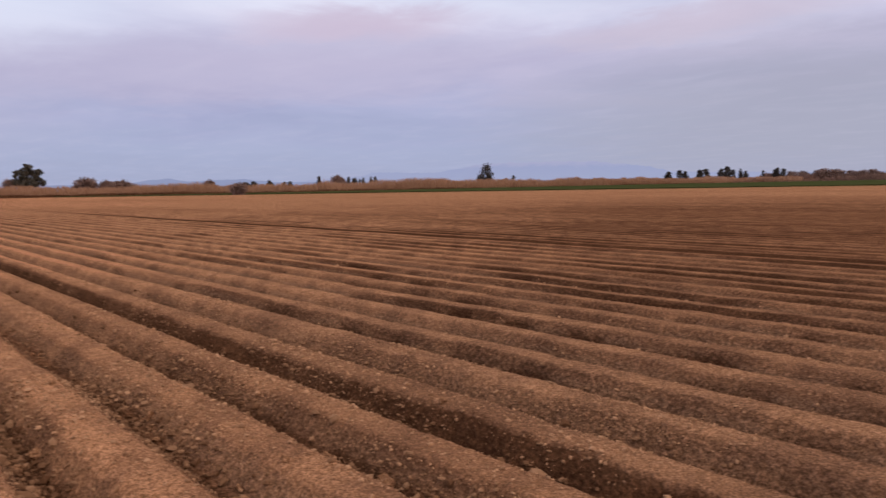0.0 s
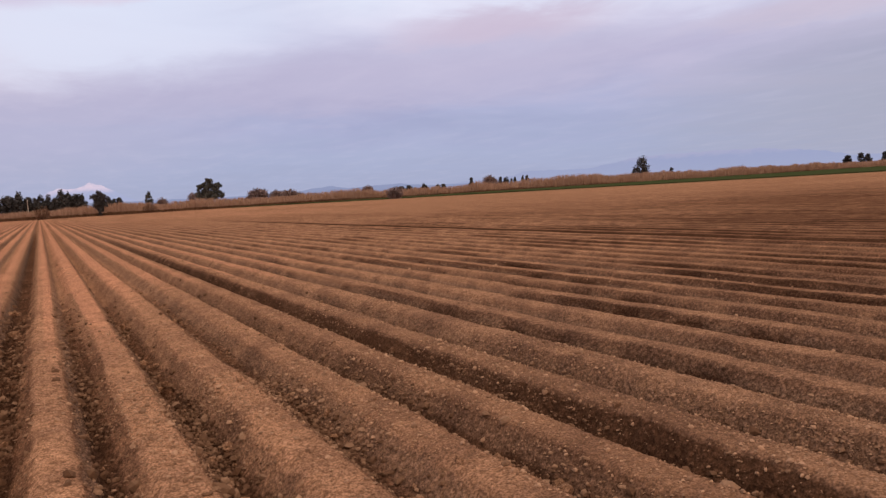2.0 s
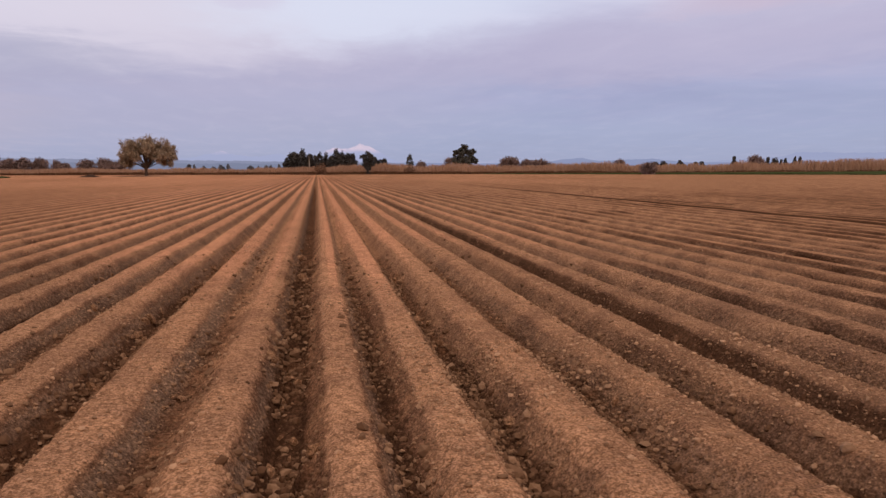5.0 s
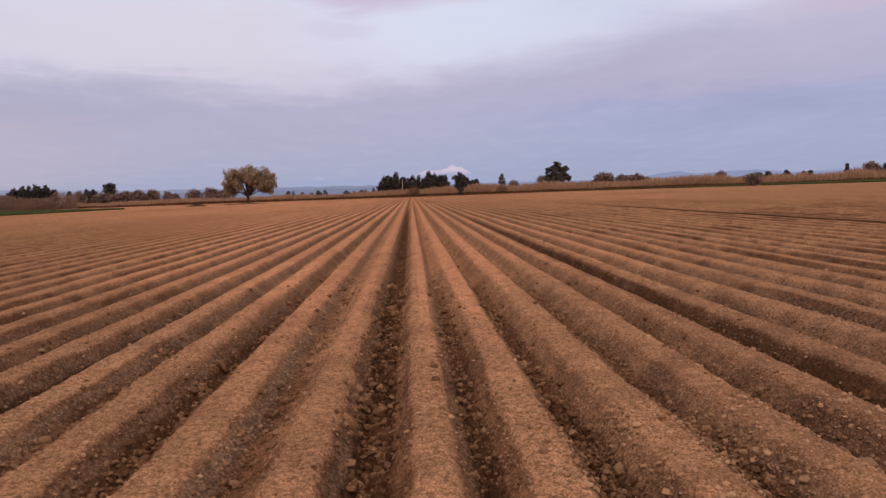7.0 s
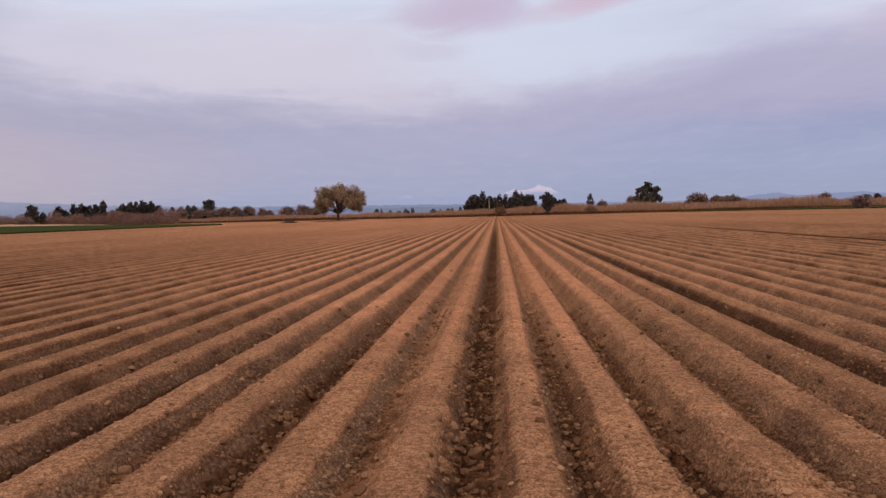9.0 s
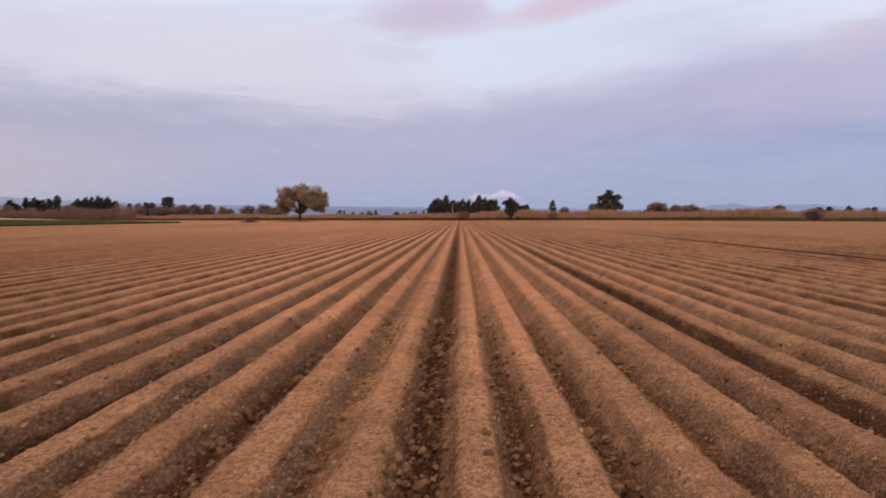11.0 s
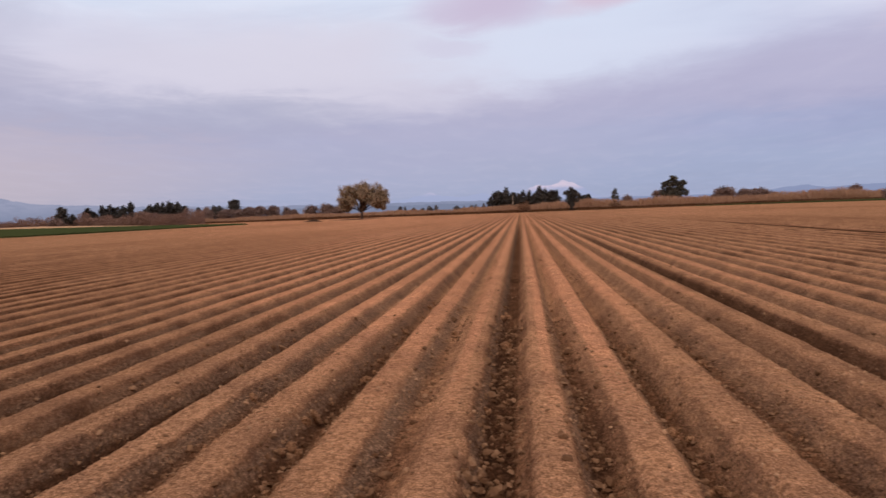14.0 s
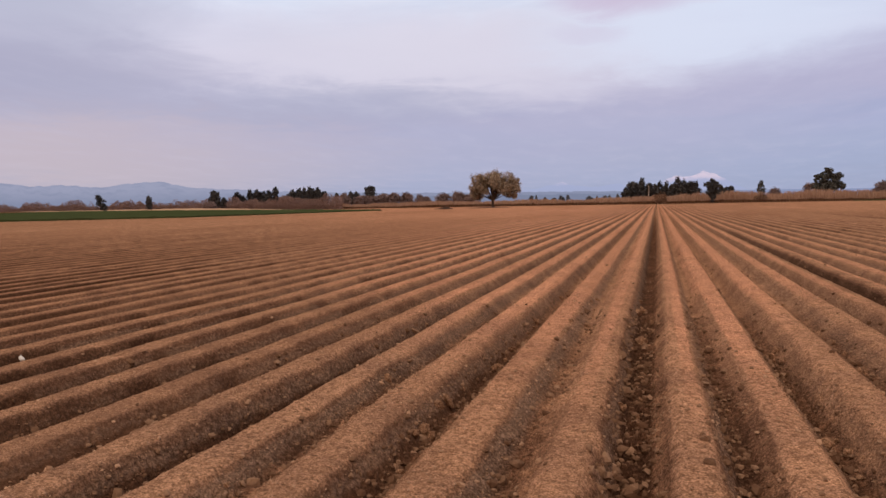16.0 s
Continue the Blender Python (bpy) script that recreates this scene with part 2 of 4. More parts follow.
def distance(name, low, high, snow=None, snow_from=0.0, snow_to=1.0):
    """Far hills at dusk: a plain glowing backdrop, haze and sky light painted in."""
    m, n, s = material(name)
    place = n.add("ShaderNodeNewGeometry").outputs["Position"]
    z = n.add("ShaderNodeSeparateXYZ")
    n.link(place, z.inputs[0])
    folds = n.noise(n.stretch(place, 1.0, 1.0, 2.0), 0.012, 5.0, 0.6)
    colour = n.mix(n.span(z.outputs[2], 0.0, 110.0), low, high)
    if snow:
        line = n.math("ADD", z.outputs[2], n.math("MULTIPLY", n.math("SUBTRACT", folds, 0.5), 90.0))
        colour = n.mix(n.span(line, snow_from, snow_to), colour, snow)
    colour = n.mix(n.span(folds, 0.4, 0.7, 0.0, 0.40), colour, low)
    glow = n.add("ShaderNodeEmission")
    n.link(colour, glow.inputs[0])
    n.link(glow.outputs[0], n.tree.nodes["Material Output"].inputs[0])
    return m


DRY, DAMP_SHADE = (0.346, 0.175, 0.096), (0.158, 0.074, 0.040)
SOIL = soil("ploughed_soil", DRY, DAMP_SHADE)
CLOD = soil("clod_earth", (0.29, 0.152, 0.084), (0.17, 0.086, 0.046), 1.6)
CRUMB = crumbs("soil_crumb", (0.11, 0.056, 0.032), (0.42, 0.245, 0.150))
PALE = crumbs("pale_stone", (0.55, 0.46, 0.40), (0.70, 0.61, 0.54))
PLAIN = leafy("dry_plain", (0.24, 0.13, 0.075), (0.34, 0.20, 0.115), 0.95, 0.05)
PALE_EARTH = leafy("pale_earth", (0.36, 0.215, 0.130), (0.44, 0.28, 0.175), 0.95, 0.04)
CROP = leafy("green_crop", (0.027, 0.033, 0.013), (0.050, 0.059, 0.024), 0.95, 0.12)
REED = leafy("dry_reed", (0.330, 0.192, 0.132), (0.450, 0.278, 0.195), 0.95, 0.06)
REED_FOOT = leafy("dark_reed_foot", (0.085, 0.045, 0.030), (0.17, 0.085, 0.050), 0.95, 0.10)
SCRUB = leafy("warm_brown_shrub", (0.150, 0.085, 0.060), (0.245, 0.145, 0.098), 0.95, 0.3)
SHRUB = leafy("reddish_shrub", (0.165, 0.105, 0.094), (0.27, 0.170, 0.145), 0.95, 0.10)
# evergreen leaf colour lightened a little to carry the haze
DARK_LEAF = leafy("dark_evergreen", (0.050, 0.050, 0.054), (0.094, 0.085, 0.083), 0.9, 0.3)
GREY_TWIG = leafy("bare_twig", (0.155, 0.110, 0.108), (0.250, 0.172, 0.158), 0.95, 0.3)
WILLOW = leafy("withered_willow", (0.148, 0.109, 0.088), (0.44, 0.324, 0.226), 0.9, 0.30)
# the farthest trees: bluish haze put into the leaf colour
HAZE_LEAF = leafy("hazy_far_evergreen", (0.125, 0.135, 0.175), (0.170, 0.174, 0.205), 0.9, 0.3)
OLIVE = leafy("olive_leaf", (0.062, 0.062, 0.060), (0.124, 0.114, 0.100), 0.9, 0.35)
BARK = leafy("bark", (0.050, 0.034, 0.028), (0.09, 0.06, 0.048), 0.95, 2.0)
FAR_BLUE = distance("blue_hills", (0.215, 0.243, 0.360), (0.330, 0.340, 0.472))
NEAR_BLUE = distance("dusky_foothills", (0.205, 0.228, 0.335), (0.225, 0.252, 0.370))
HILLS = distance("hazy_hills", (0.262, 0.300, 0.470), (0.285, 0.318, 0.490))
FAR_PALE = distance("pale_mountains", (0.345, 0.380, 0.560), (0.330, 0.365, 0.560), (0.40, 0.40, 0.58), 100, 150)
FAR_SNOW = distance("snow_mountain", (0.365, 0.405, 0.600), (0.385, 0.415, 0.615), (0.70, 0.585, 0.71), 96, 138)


# ---------------------------------------------------------------- mesh helpers
def mesh_of(name, verts, faces, mats, smooth=False, slots=None):
    """A mesh from arrays: verts n x 3, faces m x 3 or m x 4."""
    verts, faces = np.asarray(verts, dtype=np.float32), np.asarray(faces, dtype=np.int32)
    me = bpy.data.meshes.new(name)
    side = faces.shape[1]
    me.vertices.add(len(verts))
    me.vertices.foreach_set("co", verts.ravel())
    me.loops.add(faces.size)
    me.loops.foreach_set("vertex_index", faces.ravel())
    me.polygons.add(len(faces))
    me.polygons.foreach_set("loop_start", np.arange(0, faces.size, side, dtype=np.int32))
    me.polygons.foreach_set("loop_total", np.full(len(faces), side, dtype=np.int32))
    me.polygons.foreach_set("use_smooth", np.full(len(faces), smooth, dtype=bool))
    for m in mats:
        me.materials.append(m)
    if slots is not None:
        me.polygons.foreach_set("material_index", np.asarray(slots, dtype=np.int32))
    me.update()
    me.validate()
    return me


def part(name, me, parent, label=""):
    ob = new(name, me)
    ob.parent = parent
    return tagged(ob, label)


def lattice(ix, iy, seed):
    h = (ix.astype(np.int64) * 374761393 + iy.astype(np.int64) * 668265263 + seed * 1442695041) & 0x7FFFFFFF
    h = ((h ^ (h >> 13)) * 1274126177) & 0x7FFFFFFF
    return ((h ^ (h >> 16)) & 0xFFFF) / 65535.0


def bumps(x, y, seed):
    """Smooth value noise, -1 to 1."""
    ix, iy = np.floor(x), np.floor(y)
    fx, fy = x - ix, y - iy
    fx, fy = fx * fx * (3 - 2 * fx), fy * fy * (3 - 2 * fy)
    a, b = lattice(ix, iy, seed), lattice(ix + 1, iy, seed)
    c, d = lattice(ix, iy + 1, seed), lattice(ix + 1, iy + 1, seed)
    return 2 * (a + (b - a) * fx + (c - a) * fy + (a - b - c + d) * fx * fy) - 1


def lumps(x, y, cell, fill, least, most, seed):
    """Rounded clods strewn at random: their height over the earth, one or none to a cell."""
    k = 1 / cell
    wx = x + cell * (0.26 * bumps(x * 2.1 * k, y * 2.1 * k, seed + 7) + 0.12 * bumps(x * 4.7 * k, y * 4.7 * k, seed + 9))
    wy = y + cell * (0.26 * bumps(x * 2.1 * k, y * 2.1 * k, seed + 8) + 0.12 * bumps(x * 4.7 * k, y * 4.7 * k, seed + 10))
    ix, iy = np.floor(wx / cell), np.floor(wy / cell)
    out = np.zeros_like(x)
    for dx in (-1, 0, 1):
        for dy in (-1, 0, 1):
            cx, cy = ix + dx, iy + dy
            r = least + (most - least) * lattice(cx, cy, seed) ** 2
            px, py = (cx + 0.1 + 0.8 * lattice(cx, cy, seed + 1)) * cell, (cy + 0.1 + 0.8 * lattice(cx, cy, seed + 2)) * cell
            d = ((wx - px) ** 2 + (wy - py) ** 2) / (r * r)
            here = (lattice(cx, cy, seed + 3) < fill) & (d < 1)
            out = np.maximum(out, np.where(here, 0.8 * r * np.clip(1 - d, 0, 1) ** 0.6, 0))
    return out


def grid_faces(rows, cols, start=0):
    i = np.arange(rows - 1)[:, None] * cols + np.arange(cols - 1)[None, :] + start
    return np.stack([i, i + 1, i + cols + 1, i + cols], axis=-1).reshape(-1, 4)


# ---------------------------------------------------------------- the ploughed field
ROW = 0.722
NEAR_ROWS = (-3.75, -3.01, -2.33, -1.58, -0.82, -0.09, 0.55, 1.28, 2.02, 2.67, 3.38)
RIDGES = np.array([NEAR_ROWS[0] - ROW * k for k in range(700, 0, -1)] + list(NEAR_ROWS) + [NEAR_ROWS[-1] + ROW * k for k in range(1, 700)])
RIDGES[RIDGES > 14.4] += 0.20     # an open furrow where two turns of the plough met
FURROWS = (RIDGES[1:] + RIDGES[:-1]) / 2
DEPTHS = 0.205 + 0.03 * np.random.default_rng(3).uniform(-1, 1, len(FURROWS))
FIRST = 700
# how dark each furrow is tinted, damp and shade together
WET_SHADE = np.clip(0.55 + 0.35 * np.random.default_rng(5).uniform(-1, 1, len(FURROWS)), 0, 1)
# deep and shallow furrows take turns, as the ridger went up and down
DEPTHS[FIRST % 2::2] += 0.05
WET_SHADE[FIRST % 2::2] += 0.2
for k, (deep, wet_shade) in enumerate(((0.26, 0.85), (0.17, 0.40), (0.26, 0.85), (0.15, 0.35), (0.27, 0.95), (0.19, 0.65), (0.25, 0.80), (0.18, 0.50), (0.23, 0.70), (0.27, 1.00))):
    DEPTHS[FIRST + k], WET_SHADE[FIRST + k] = deep, wet_shade
PLOUGH_END = int(np.argmin(np.abs(FURROWS - 14.8)))
DEPTHS[PLOUGH_END], WET_SHADE[PLOUGH_END] = 0.42, 1.1


def field(x, y, detail=True):
    """Height, tone (dampness and painted shade) and ashy cast of the ridged earth."""
    row = np.clip(np.searchsorted(FURROWS, x), 1, len(RIDGES) - 2)
    away = np.clip((np.hypot(x, y) - 6.5) / 11, 0, 1)
    rough = 1 - 0.75 * away * away * (3 - 2 * away)
    fresh = 1 - np.clip((np.hypot(x, y) - 11) / 5.5, 0, 1)
    x2 = x + (0.014 * bumps(y * 0.45, row * 7.0, 11) + 0.008 * bumps(y * 1.9, row * 7.0, 12) + 0.008 * bumps(x * 6, y * 6, 13)) * rough
    row = np.clip(np.searchsorted(FURROWS, x2), 1, len(RIDGES) - 2)
    off = x2 - RIDGES[row]
    right = off > 0
    gap = np.where(right, FURROWS[np.minimum(row, len(FURROWS) - 1)] - RIDGES[row], RIDGES[row] - FURROWS[row - 1])
    u = np.clip(np.abs(off) / gap, 0, 1)
    side = np.clip(np.where(right, row, row - 1), 0, len(DEPTHS) - 1)
    deep, wet_shade = DEPTHS[side], WET_SHADE[side]
    main = side == FIRST + 4      # the broad open furrow in the middle
    u = np.clip(u + 0.09 * main * np.clip(u * 4, 0, 1), 0, 1)
    s = np.clip((u - 0.30) / 0.64, 0, 1)
    s = 0.45 * s + 0.55 * s * s * (3 - 2 * s)
    h = 0.105 - deep * s * (1 + 0.18 * rough * bumps(y * 0.8, side * 3.0, 21)) + 0.012 * bumps(x * 0.9, y * 0.35, 22)
    # a sharp slip at the foot of one flank
    h -= (0.075 if detail else 0.0) * np.exp(-((u - 0.86) / 0.08) ** 2) * np.where(right == (x > -0.9), 1, 0.15) * np.clip((wet_shade - 0.4) * 1.8, 0, 1) * (0.6 + 0.6 * rough * bumps(y * 1.3, side * 5.0, 23))
    pit = lump = np.zeros_like(x)
    if detail:
        # broken clods in the furrows and on the raw flanks, crumbs on the shoulders, hollows at the foot of some flanks
        loose = np.clip(0.75 + 0.9 * bumps(x * 1.3, y * 0.7, 30), 0.15, 1.3)
        raw_side = np.where(right == (x < -0.3), 0.75, 1.0)
        big = lumps(x, y, 0.125, 0.65, 0.022, 0.075, 31) * np.clip((u - 0.55) / 0.2, 0, 1) * np.clip(0.3 + wet_shade * 0.9, 0, 1.1) * (1 + 0.3 * main)
        mid = lumps(x, y, 0.062, 0.75, 0.012, 0.038, 51) * np.clip((u - 0.38) / 0.15, 0, 1) * raw_side
        fine = lumps(x, y, 0.044, 0.40, 0.007, 0.018, 71) * np.clip((u - 0.10) / 0.3, 0.25, 1)
        lump = np.maximum(np.maximum(big, mid) * loose, fine) * fresh
        pit = np.clip(bumps(y * 2.1 + side * 0.37, side * 5.0, 25) * 2.2 - 0.40, 0, 1) * np.exp(-((u - np.where(np.abs(x) > 4, 0.64, 0.78)) / 0.15) ** 2) * np.clip((np.abs(x - 0.3) - 2.4) / 1.2, 0, 1)
        h += lump - 0.09 * pit + 0.014 * s * fresh * bumps(x * 9, y * 8, 33)
        h += (1 - s) * fresh * (0.004 * bumps(x * 4, y * 21, 35) + 0.010 * bumps(x * 3, y * 2, 36))
    rim = u + rough * (0.045 * bumps(x * 3, y * 1.1, 42) + 0.045 * bumps(x * 10, y * 8, 43)) if detail else u
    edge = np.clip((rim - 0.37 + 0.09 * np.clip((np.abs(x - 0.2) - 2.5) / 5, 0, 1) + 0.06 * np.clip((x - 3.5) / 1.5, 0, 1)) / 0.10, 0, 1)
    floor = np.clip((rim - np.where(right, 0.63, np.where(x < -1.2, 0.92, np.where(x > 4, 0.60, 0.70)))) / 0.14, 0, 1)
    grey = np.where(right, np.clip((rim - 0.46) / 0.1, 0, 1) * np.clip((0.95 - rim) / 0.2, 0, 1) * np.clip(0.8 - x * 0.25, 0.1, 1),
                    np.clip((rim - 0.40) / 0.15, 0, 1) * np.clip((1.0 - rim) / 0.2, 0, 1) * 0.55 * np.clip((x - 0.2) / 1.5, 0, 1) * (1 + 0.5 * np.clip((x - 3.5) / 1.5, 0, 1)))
    # greyer to both sides, with lens falloff put into the soil colour
    grey = np.maximum(grey, np.where(x > 0, 0.45, 0.32) * np.clip((np.abs(x) - 1.3) / 2.2, 0, 1) * np.clip((16 - np.hypot(x, y)) / 8, 0, 1))
    # right flanks darker than left: damp and painted shade in one tone
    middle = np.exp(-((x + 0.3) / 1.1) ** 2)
    flank_dark = np.where(right, 0.62 + 0.25 * wet_shade, 0.20 + 0.26 * wet_shade + 0.28 * middle)
    # on the other side strip the rows are broken up in patches, darker here and lighter there
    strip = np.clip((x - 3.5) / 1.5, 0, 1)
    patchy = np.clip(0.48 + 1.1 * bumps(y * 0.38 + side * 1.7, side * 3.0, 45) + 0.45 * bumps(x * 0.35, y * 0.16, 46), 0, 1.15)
    flank_dark = flank_dark * (1 - strip) + strip * (np.where(right, 0.55, 0.08) + 0.50 * patchy * patchy)
    flank_dark = flank_dark * (1 + np.clip((-x - 6) / 3, 0, 1) * (0.9 * patchy - 0.45))
    plot = np.abs(x - 0.2)
    # the tone deepens towards both sides of the field
    side_dark = np.where(x < 0, 0.46, 0.22) * np.clip((plot - 2.0) / 4.0, 0, 1) * (1 + 0.6 * bumps(x * 0.5, y * 0.12, 44)) + 0.20 * np.clip((x - 1.0) / 6, 0, 1) + 0.14 * np.clip((x / np.maximum(y, 1.0) - 0.9) / 0.6, 0, 1)
    # farther up the field the earth is lighter, but for the side strips
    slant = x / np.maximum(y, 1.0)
    lighter = away * np.clip((0.75 - slant) / 0.45, 0, 1) * np.clip((slant + 0.95) / 0.55, 0, 1)
    ends = (side == FIRST + 9) | (side == PLOUGH_END)
    flank_dark = np.where(ends, np.maximum(flank_dark, 0.85 * edge), flank_dark)
    open_end = 1 - 0.8 * np.clip((y - np.where(side == PLOUGH_END, 45, 18)) / 30, 0, 1)
    lighter = lighter * (1 - 0.5 * strip)
    lighter = np.where(ends, lighter * (1 - open_end), np.where(side == FIRST + 4, lighter * 0.35, lighter))
    flank_dark = flank_dark * (1 - lighter * (0.46 + 0.36 * np.clip(1 - np.abs(slant) / 0.5, 0, 1))) * (1 - 0.18 * np.clip(1 - plot / 3, 0, 1))
    warm = np.clip((x - 0.6) / 1.0, 0, 1) * (1 - strip)
    flank_dark = flank_dark - 0.05 * warm
    side_dark = side_dark * (1 - lighter) * (0.30 + 0.28 * strip + 0.32 * np.clip((x - 8) / 7, 0, 1) + 0.30 * np.clip((-2.2 - x) / 2, 0, 1) + np.where(x > 0, 0.25, 0.8) * edge)
    # furrow floors darkened in the colour, shade on top of damp earth
    floor_shade = floor * np.where(x > 0.2, 1.15, 1.05) * np.clip(wet_shade, 0.3, 1.1) * (1 - lighter * (0.25 + 0.55 * np.clip(1 - np.abs(slant) / 0.5, 0, 1)))
    floor_shade = floor_shade * np.where(ends, 0.5 + 0.8 * open_end, 1 - strip * (0.55 - 0.5 * patchy))
    damp_shade = np.clip(floor_shade + edge * (flank_dark + 0.25 * rough * bumps(x * 2.5, y * 0.9, 41)) + side_dark + 0.24 * warm + 0.12 * np.clip((x - 0.8) / 2, 0, 1) * np.clip((9.0 - np.hypot(x, y)) / 3.5, 0, 1) + np.where(side == PLOUGH_END, 0.7, 0.2) * ends * edge * open_end, 0, 1.7)
    # the earth up the middle of the field is the lightest
    damp_shade = damp_shade - 0.46 * lighter * np.clip(1.25 - np.abs(slant) / 0.45, 0, 1) * (1 - 0.4 * edge)
    # and it lightens with distance
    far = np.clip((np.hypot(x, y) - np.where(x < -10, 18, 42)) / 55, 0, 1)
    damp_shade = damp_shade * (1 - 0.7 * far) - 0.15 * far
    # half-way out the side strips are lighter, and darker again to the far right
    out = np.clip((np.hypot(x, y) - 8) / 7, 0, 1) * np.clip((110 - np.hypot(x, y)) / 60, 0, 1)
    bear = np.degrees(np.arctan2(x, y))
    damp_shade = damp_shade + out * (0.08 * np.clip((bear - 46) / 8, 0, 1) - 0.11 * np.clip((bear - 8) / 8, 0, 1) * np.clip((46 - bear) / 8, 0, 1) - 0.05 * np.clip((-22 - bear) / 8, 0, 1))
    # hollows darkened, clod tops lightened: their shading put into the tone
    damp_shade = np.clip(damp_shade + (0.55 + 0.80 * np.clip((np.abs(x) - 4) / 3, 0, 1)) * pit - 4.0 * lump, -0.5, 1.7)
    return h, damp_shade, grey


def steps(a, b, first, grow):
    out, step = [a], first
    while out[-1] < b:
        out.append(out[-1] + step)
        step *= grow
    return np.array(out[:-1] + [b])


# the far boundary of the ploughed land, as seen from above
EDGE_X = (-900.0, -330.0, -150.0, 0.0, 60.0, 100.0, 135.0, 190.0, 250.0)
EDGE_Y = (640.0, 420.0, 345.0, 293.0, 278.0, 213.0, 152.0, 62.0, -60.0)


def sheet(xs, ys, detail):
    gx, gy = np.meshgrid(xs, ys)
    return gx, gy, *field(gx, gy, detail)


def ridge_columns(a, b, per):
    lines = FURROWS[(FURROWS > a - ROW) & (FURROWS < b + ROW)]
    cols = (lines[:-1, None] + np.diff(lines)[:, None] * (np.arange(per) / per)[None, :]).ravel()
    return np.concatenate([[a], cols[(cols > a + 0.02) & (cols < b - 0.02)], [b]])


def build_ground():
    verts, faces, damp_shades, greys, slots = [], [], [], [], []
    count = 0

    def lay(gx, gy, h, damp_shade, grey, slot):
        nonlocal count
        rows, cols = gx.shape
        verts.append(np.stack([gx, gy, h], axis=-1).reshape(-1, 3))
        quads = grid_faces(rows, cols, count)
        faces.append(quads)
        damp_shades.append(damp_shade.ravel())
        greys.append(grey.ravel())
        slots.append(np.full(len(quads), slot))
        count += rows * cols

    NX0, NX1, NY0, NY1 = -8.6, 9.4, 1.2, 15.0
    FX0, FX1, FY0, FY1 = -3.2, 3.7, 2.7, 9.6
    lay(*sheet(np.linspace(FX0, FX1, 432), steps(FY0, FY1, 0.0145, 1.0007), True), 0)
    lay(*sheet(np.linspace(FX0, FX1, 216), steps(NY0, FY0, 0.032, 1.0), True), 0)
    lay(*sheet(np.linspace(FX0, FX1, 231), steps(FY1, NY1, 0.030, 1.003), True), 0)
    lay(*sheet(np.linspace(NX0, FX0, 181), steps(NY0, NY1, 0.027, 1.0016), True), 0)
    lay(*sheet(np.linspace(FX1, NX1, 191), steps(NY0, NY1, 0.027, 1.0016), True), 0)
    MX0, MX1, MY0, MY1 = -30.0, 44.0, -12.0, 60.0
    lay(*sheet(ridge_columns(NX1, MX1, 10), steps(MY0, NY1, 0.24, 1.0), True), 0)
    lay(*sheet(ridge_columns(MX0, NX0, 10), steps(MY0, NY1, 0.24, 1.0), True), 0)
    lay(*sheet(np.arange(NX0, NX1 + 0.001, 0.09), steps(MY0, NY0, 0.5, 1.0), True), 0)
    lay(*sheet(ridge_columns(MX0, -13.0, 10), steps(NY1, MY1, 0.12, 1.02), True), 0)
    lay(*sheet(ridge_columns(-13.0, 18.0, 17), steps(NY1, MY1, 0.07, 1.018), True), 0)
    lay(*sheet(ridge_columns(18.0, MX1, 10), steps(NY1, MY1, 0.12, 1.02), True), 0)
    # beyond, the rows run on to the edge of the land
    for x0, x1, y0 in ((MX1, 190.0, -120.0), (-160.0, MX0, -120.0), (MX0, MX1, MY1)):
        xs = ridge_columns(x0, x1, 10)
        ends = np.interp(xs, EDGE_X, EDGE_Y)
        k = np.linspace(0, 1, 18)[:, None] ** 1.4
        gy = y0 + (np.maximum(ends, y0 + 1)[None, :] - y0) * k
        gx = np.repeat(xs[None, :], len(k), axis=0)
        lay(gx, gy, *field(gx, gy, False), 0)
    # plain earth round the ridged land, out to the horizon
    ring = np.concatenate([-np.array([4900, 3000, 1500, 800, 400])[:], np.linspace(-300, 300, 25), np.array([400, 800, 1500, 3000, 4900])])
    gx, gy = np.meshgrid(ring, ring)
    inner = (gx > -60) & (gx < 80) & (gy > -40) & (gy < 85)
    lay(gx, gy, np.where(inner, -0.8, -0.24), np.full(gx.shape, 0.3), np.zeros(gx.shape), 1)
    me = mesh_of("ground", np.concatenate(verts), np.concatenate(faces), (SOIL, PLAIN), True, np.concatenate(slots))
    me.attributes.new("damp_shade", "FLOAT", "POINT").data.foreach_set("value", np.concatenate(damp_shades).astype(np.float32))
    me.attributes.new("grey", "FLOAT", "POINT").data.foreach_set("value", np.concatenate(greys).astype(np.float32))
    return tagged(new("ground", me), "reddish-brown ploughed earth in long parallel ridges and furrows", "ground", kind="structure")


GROUND = build_ground()


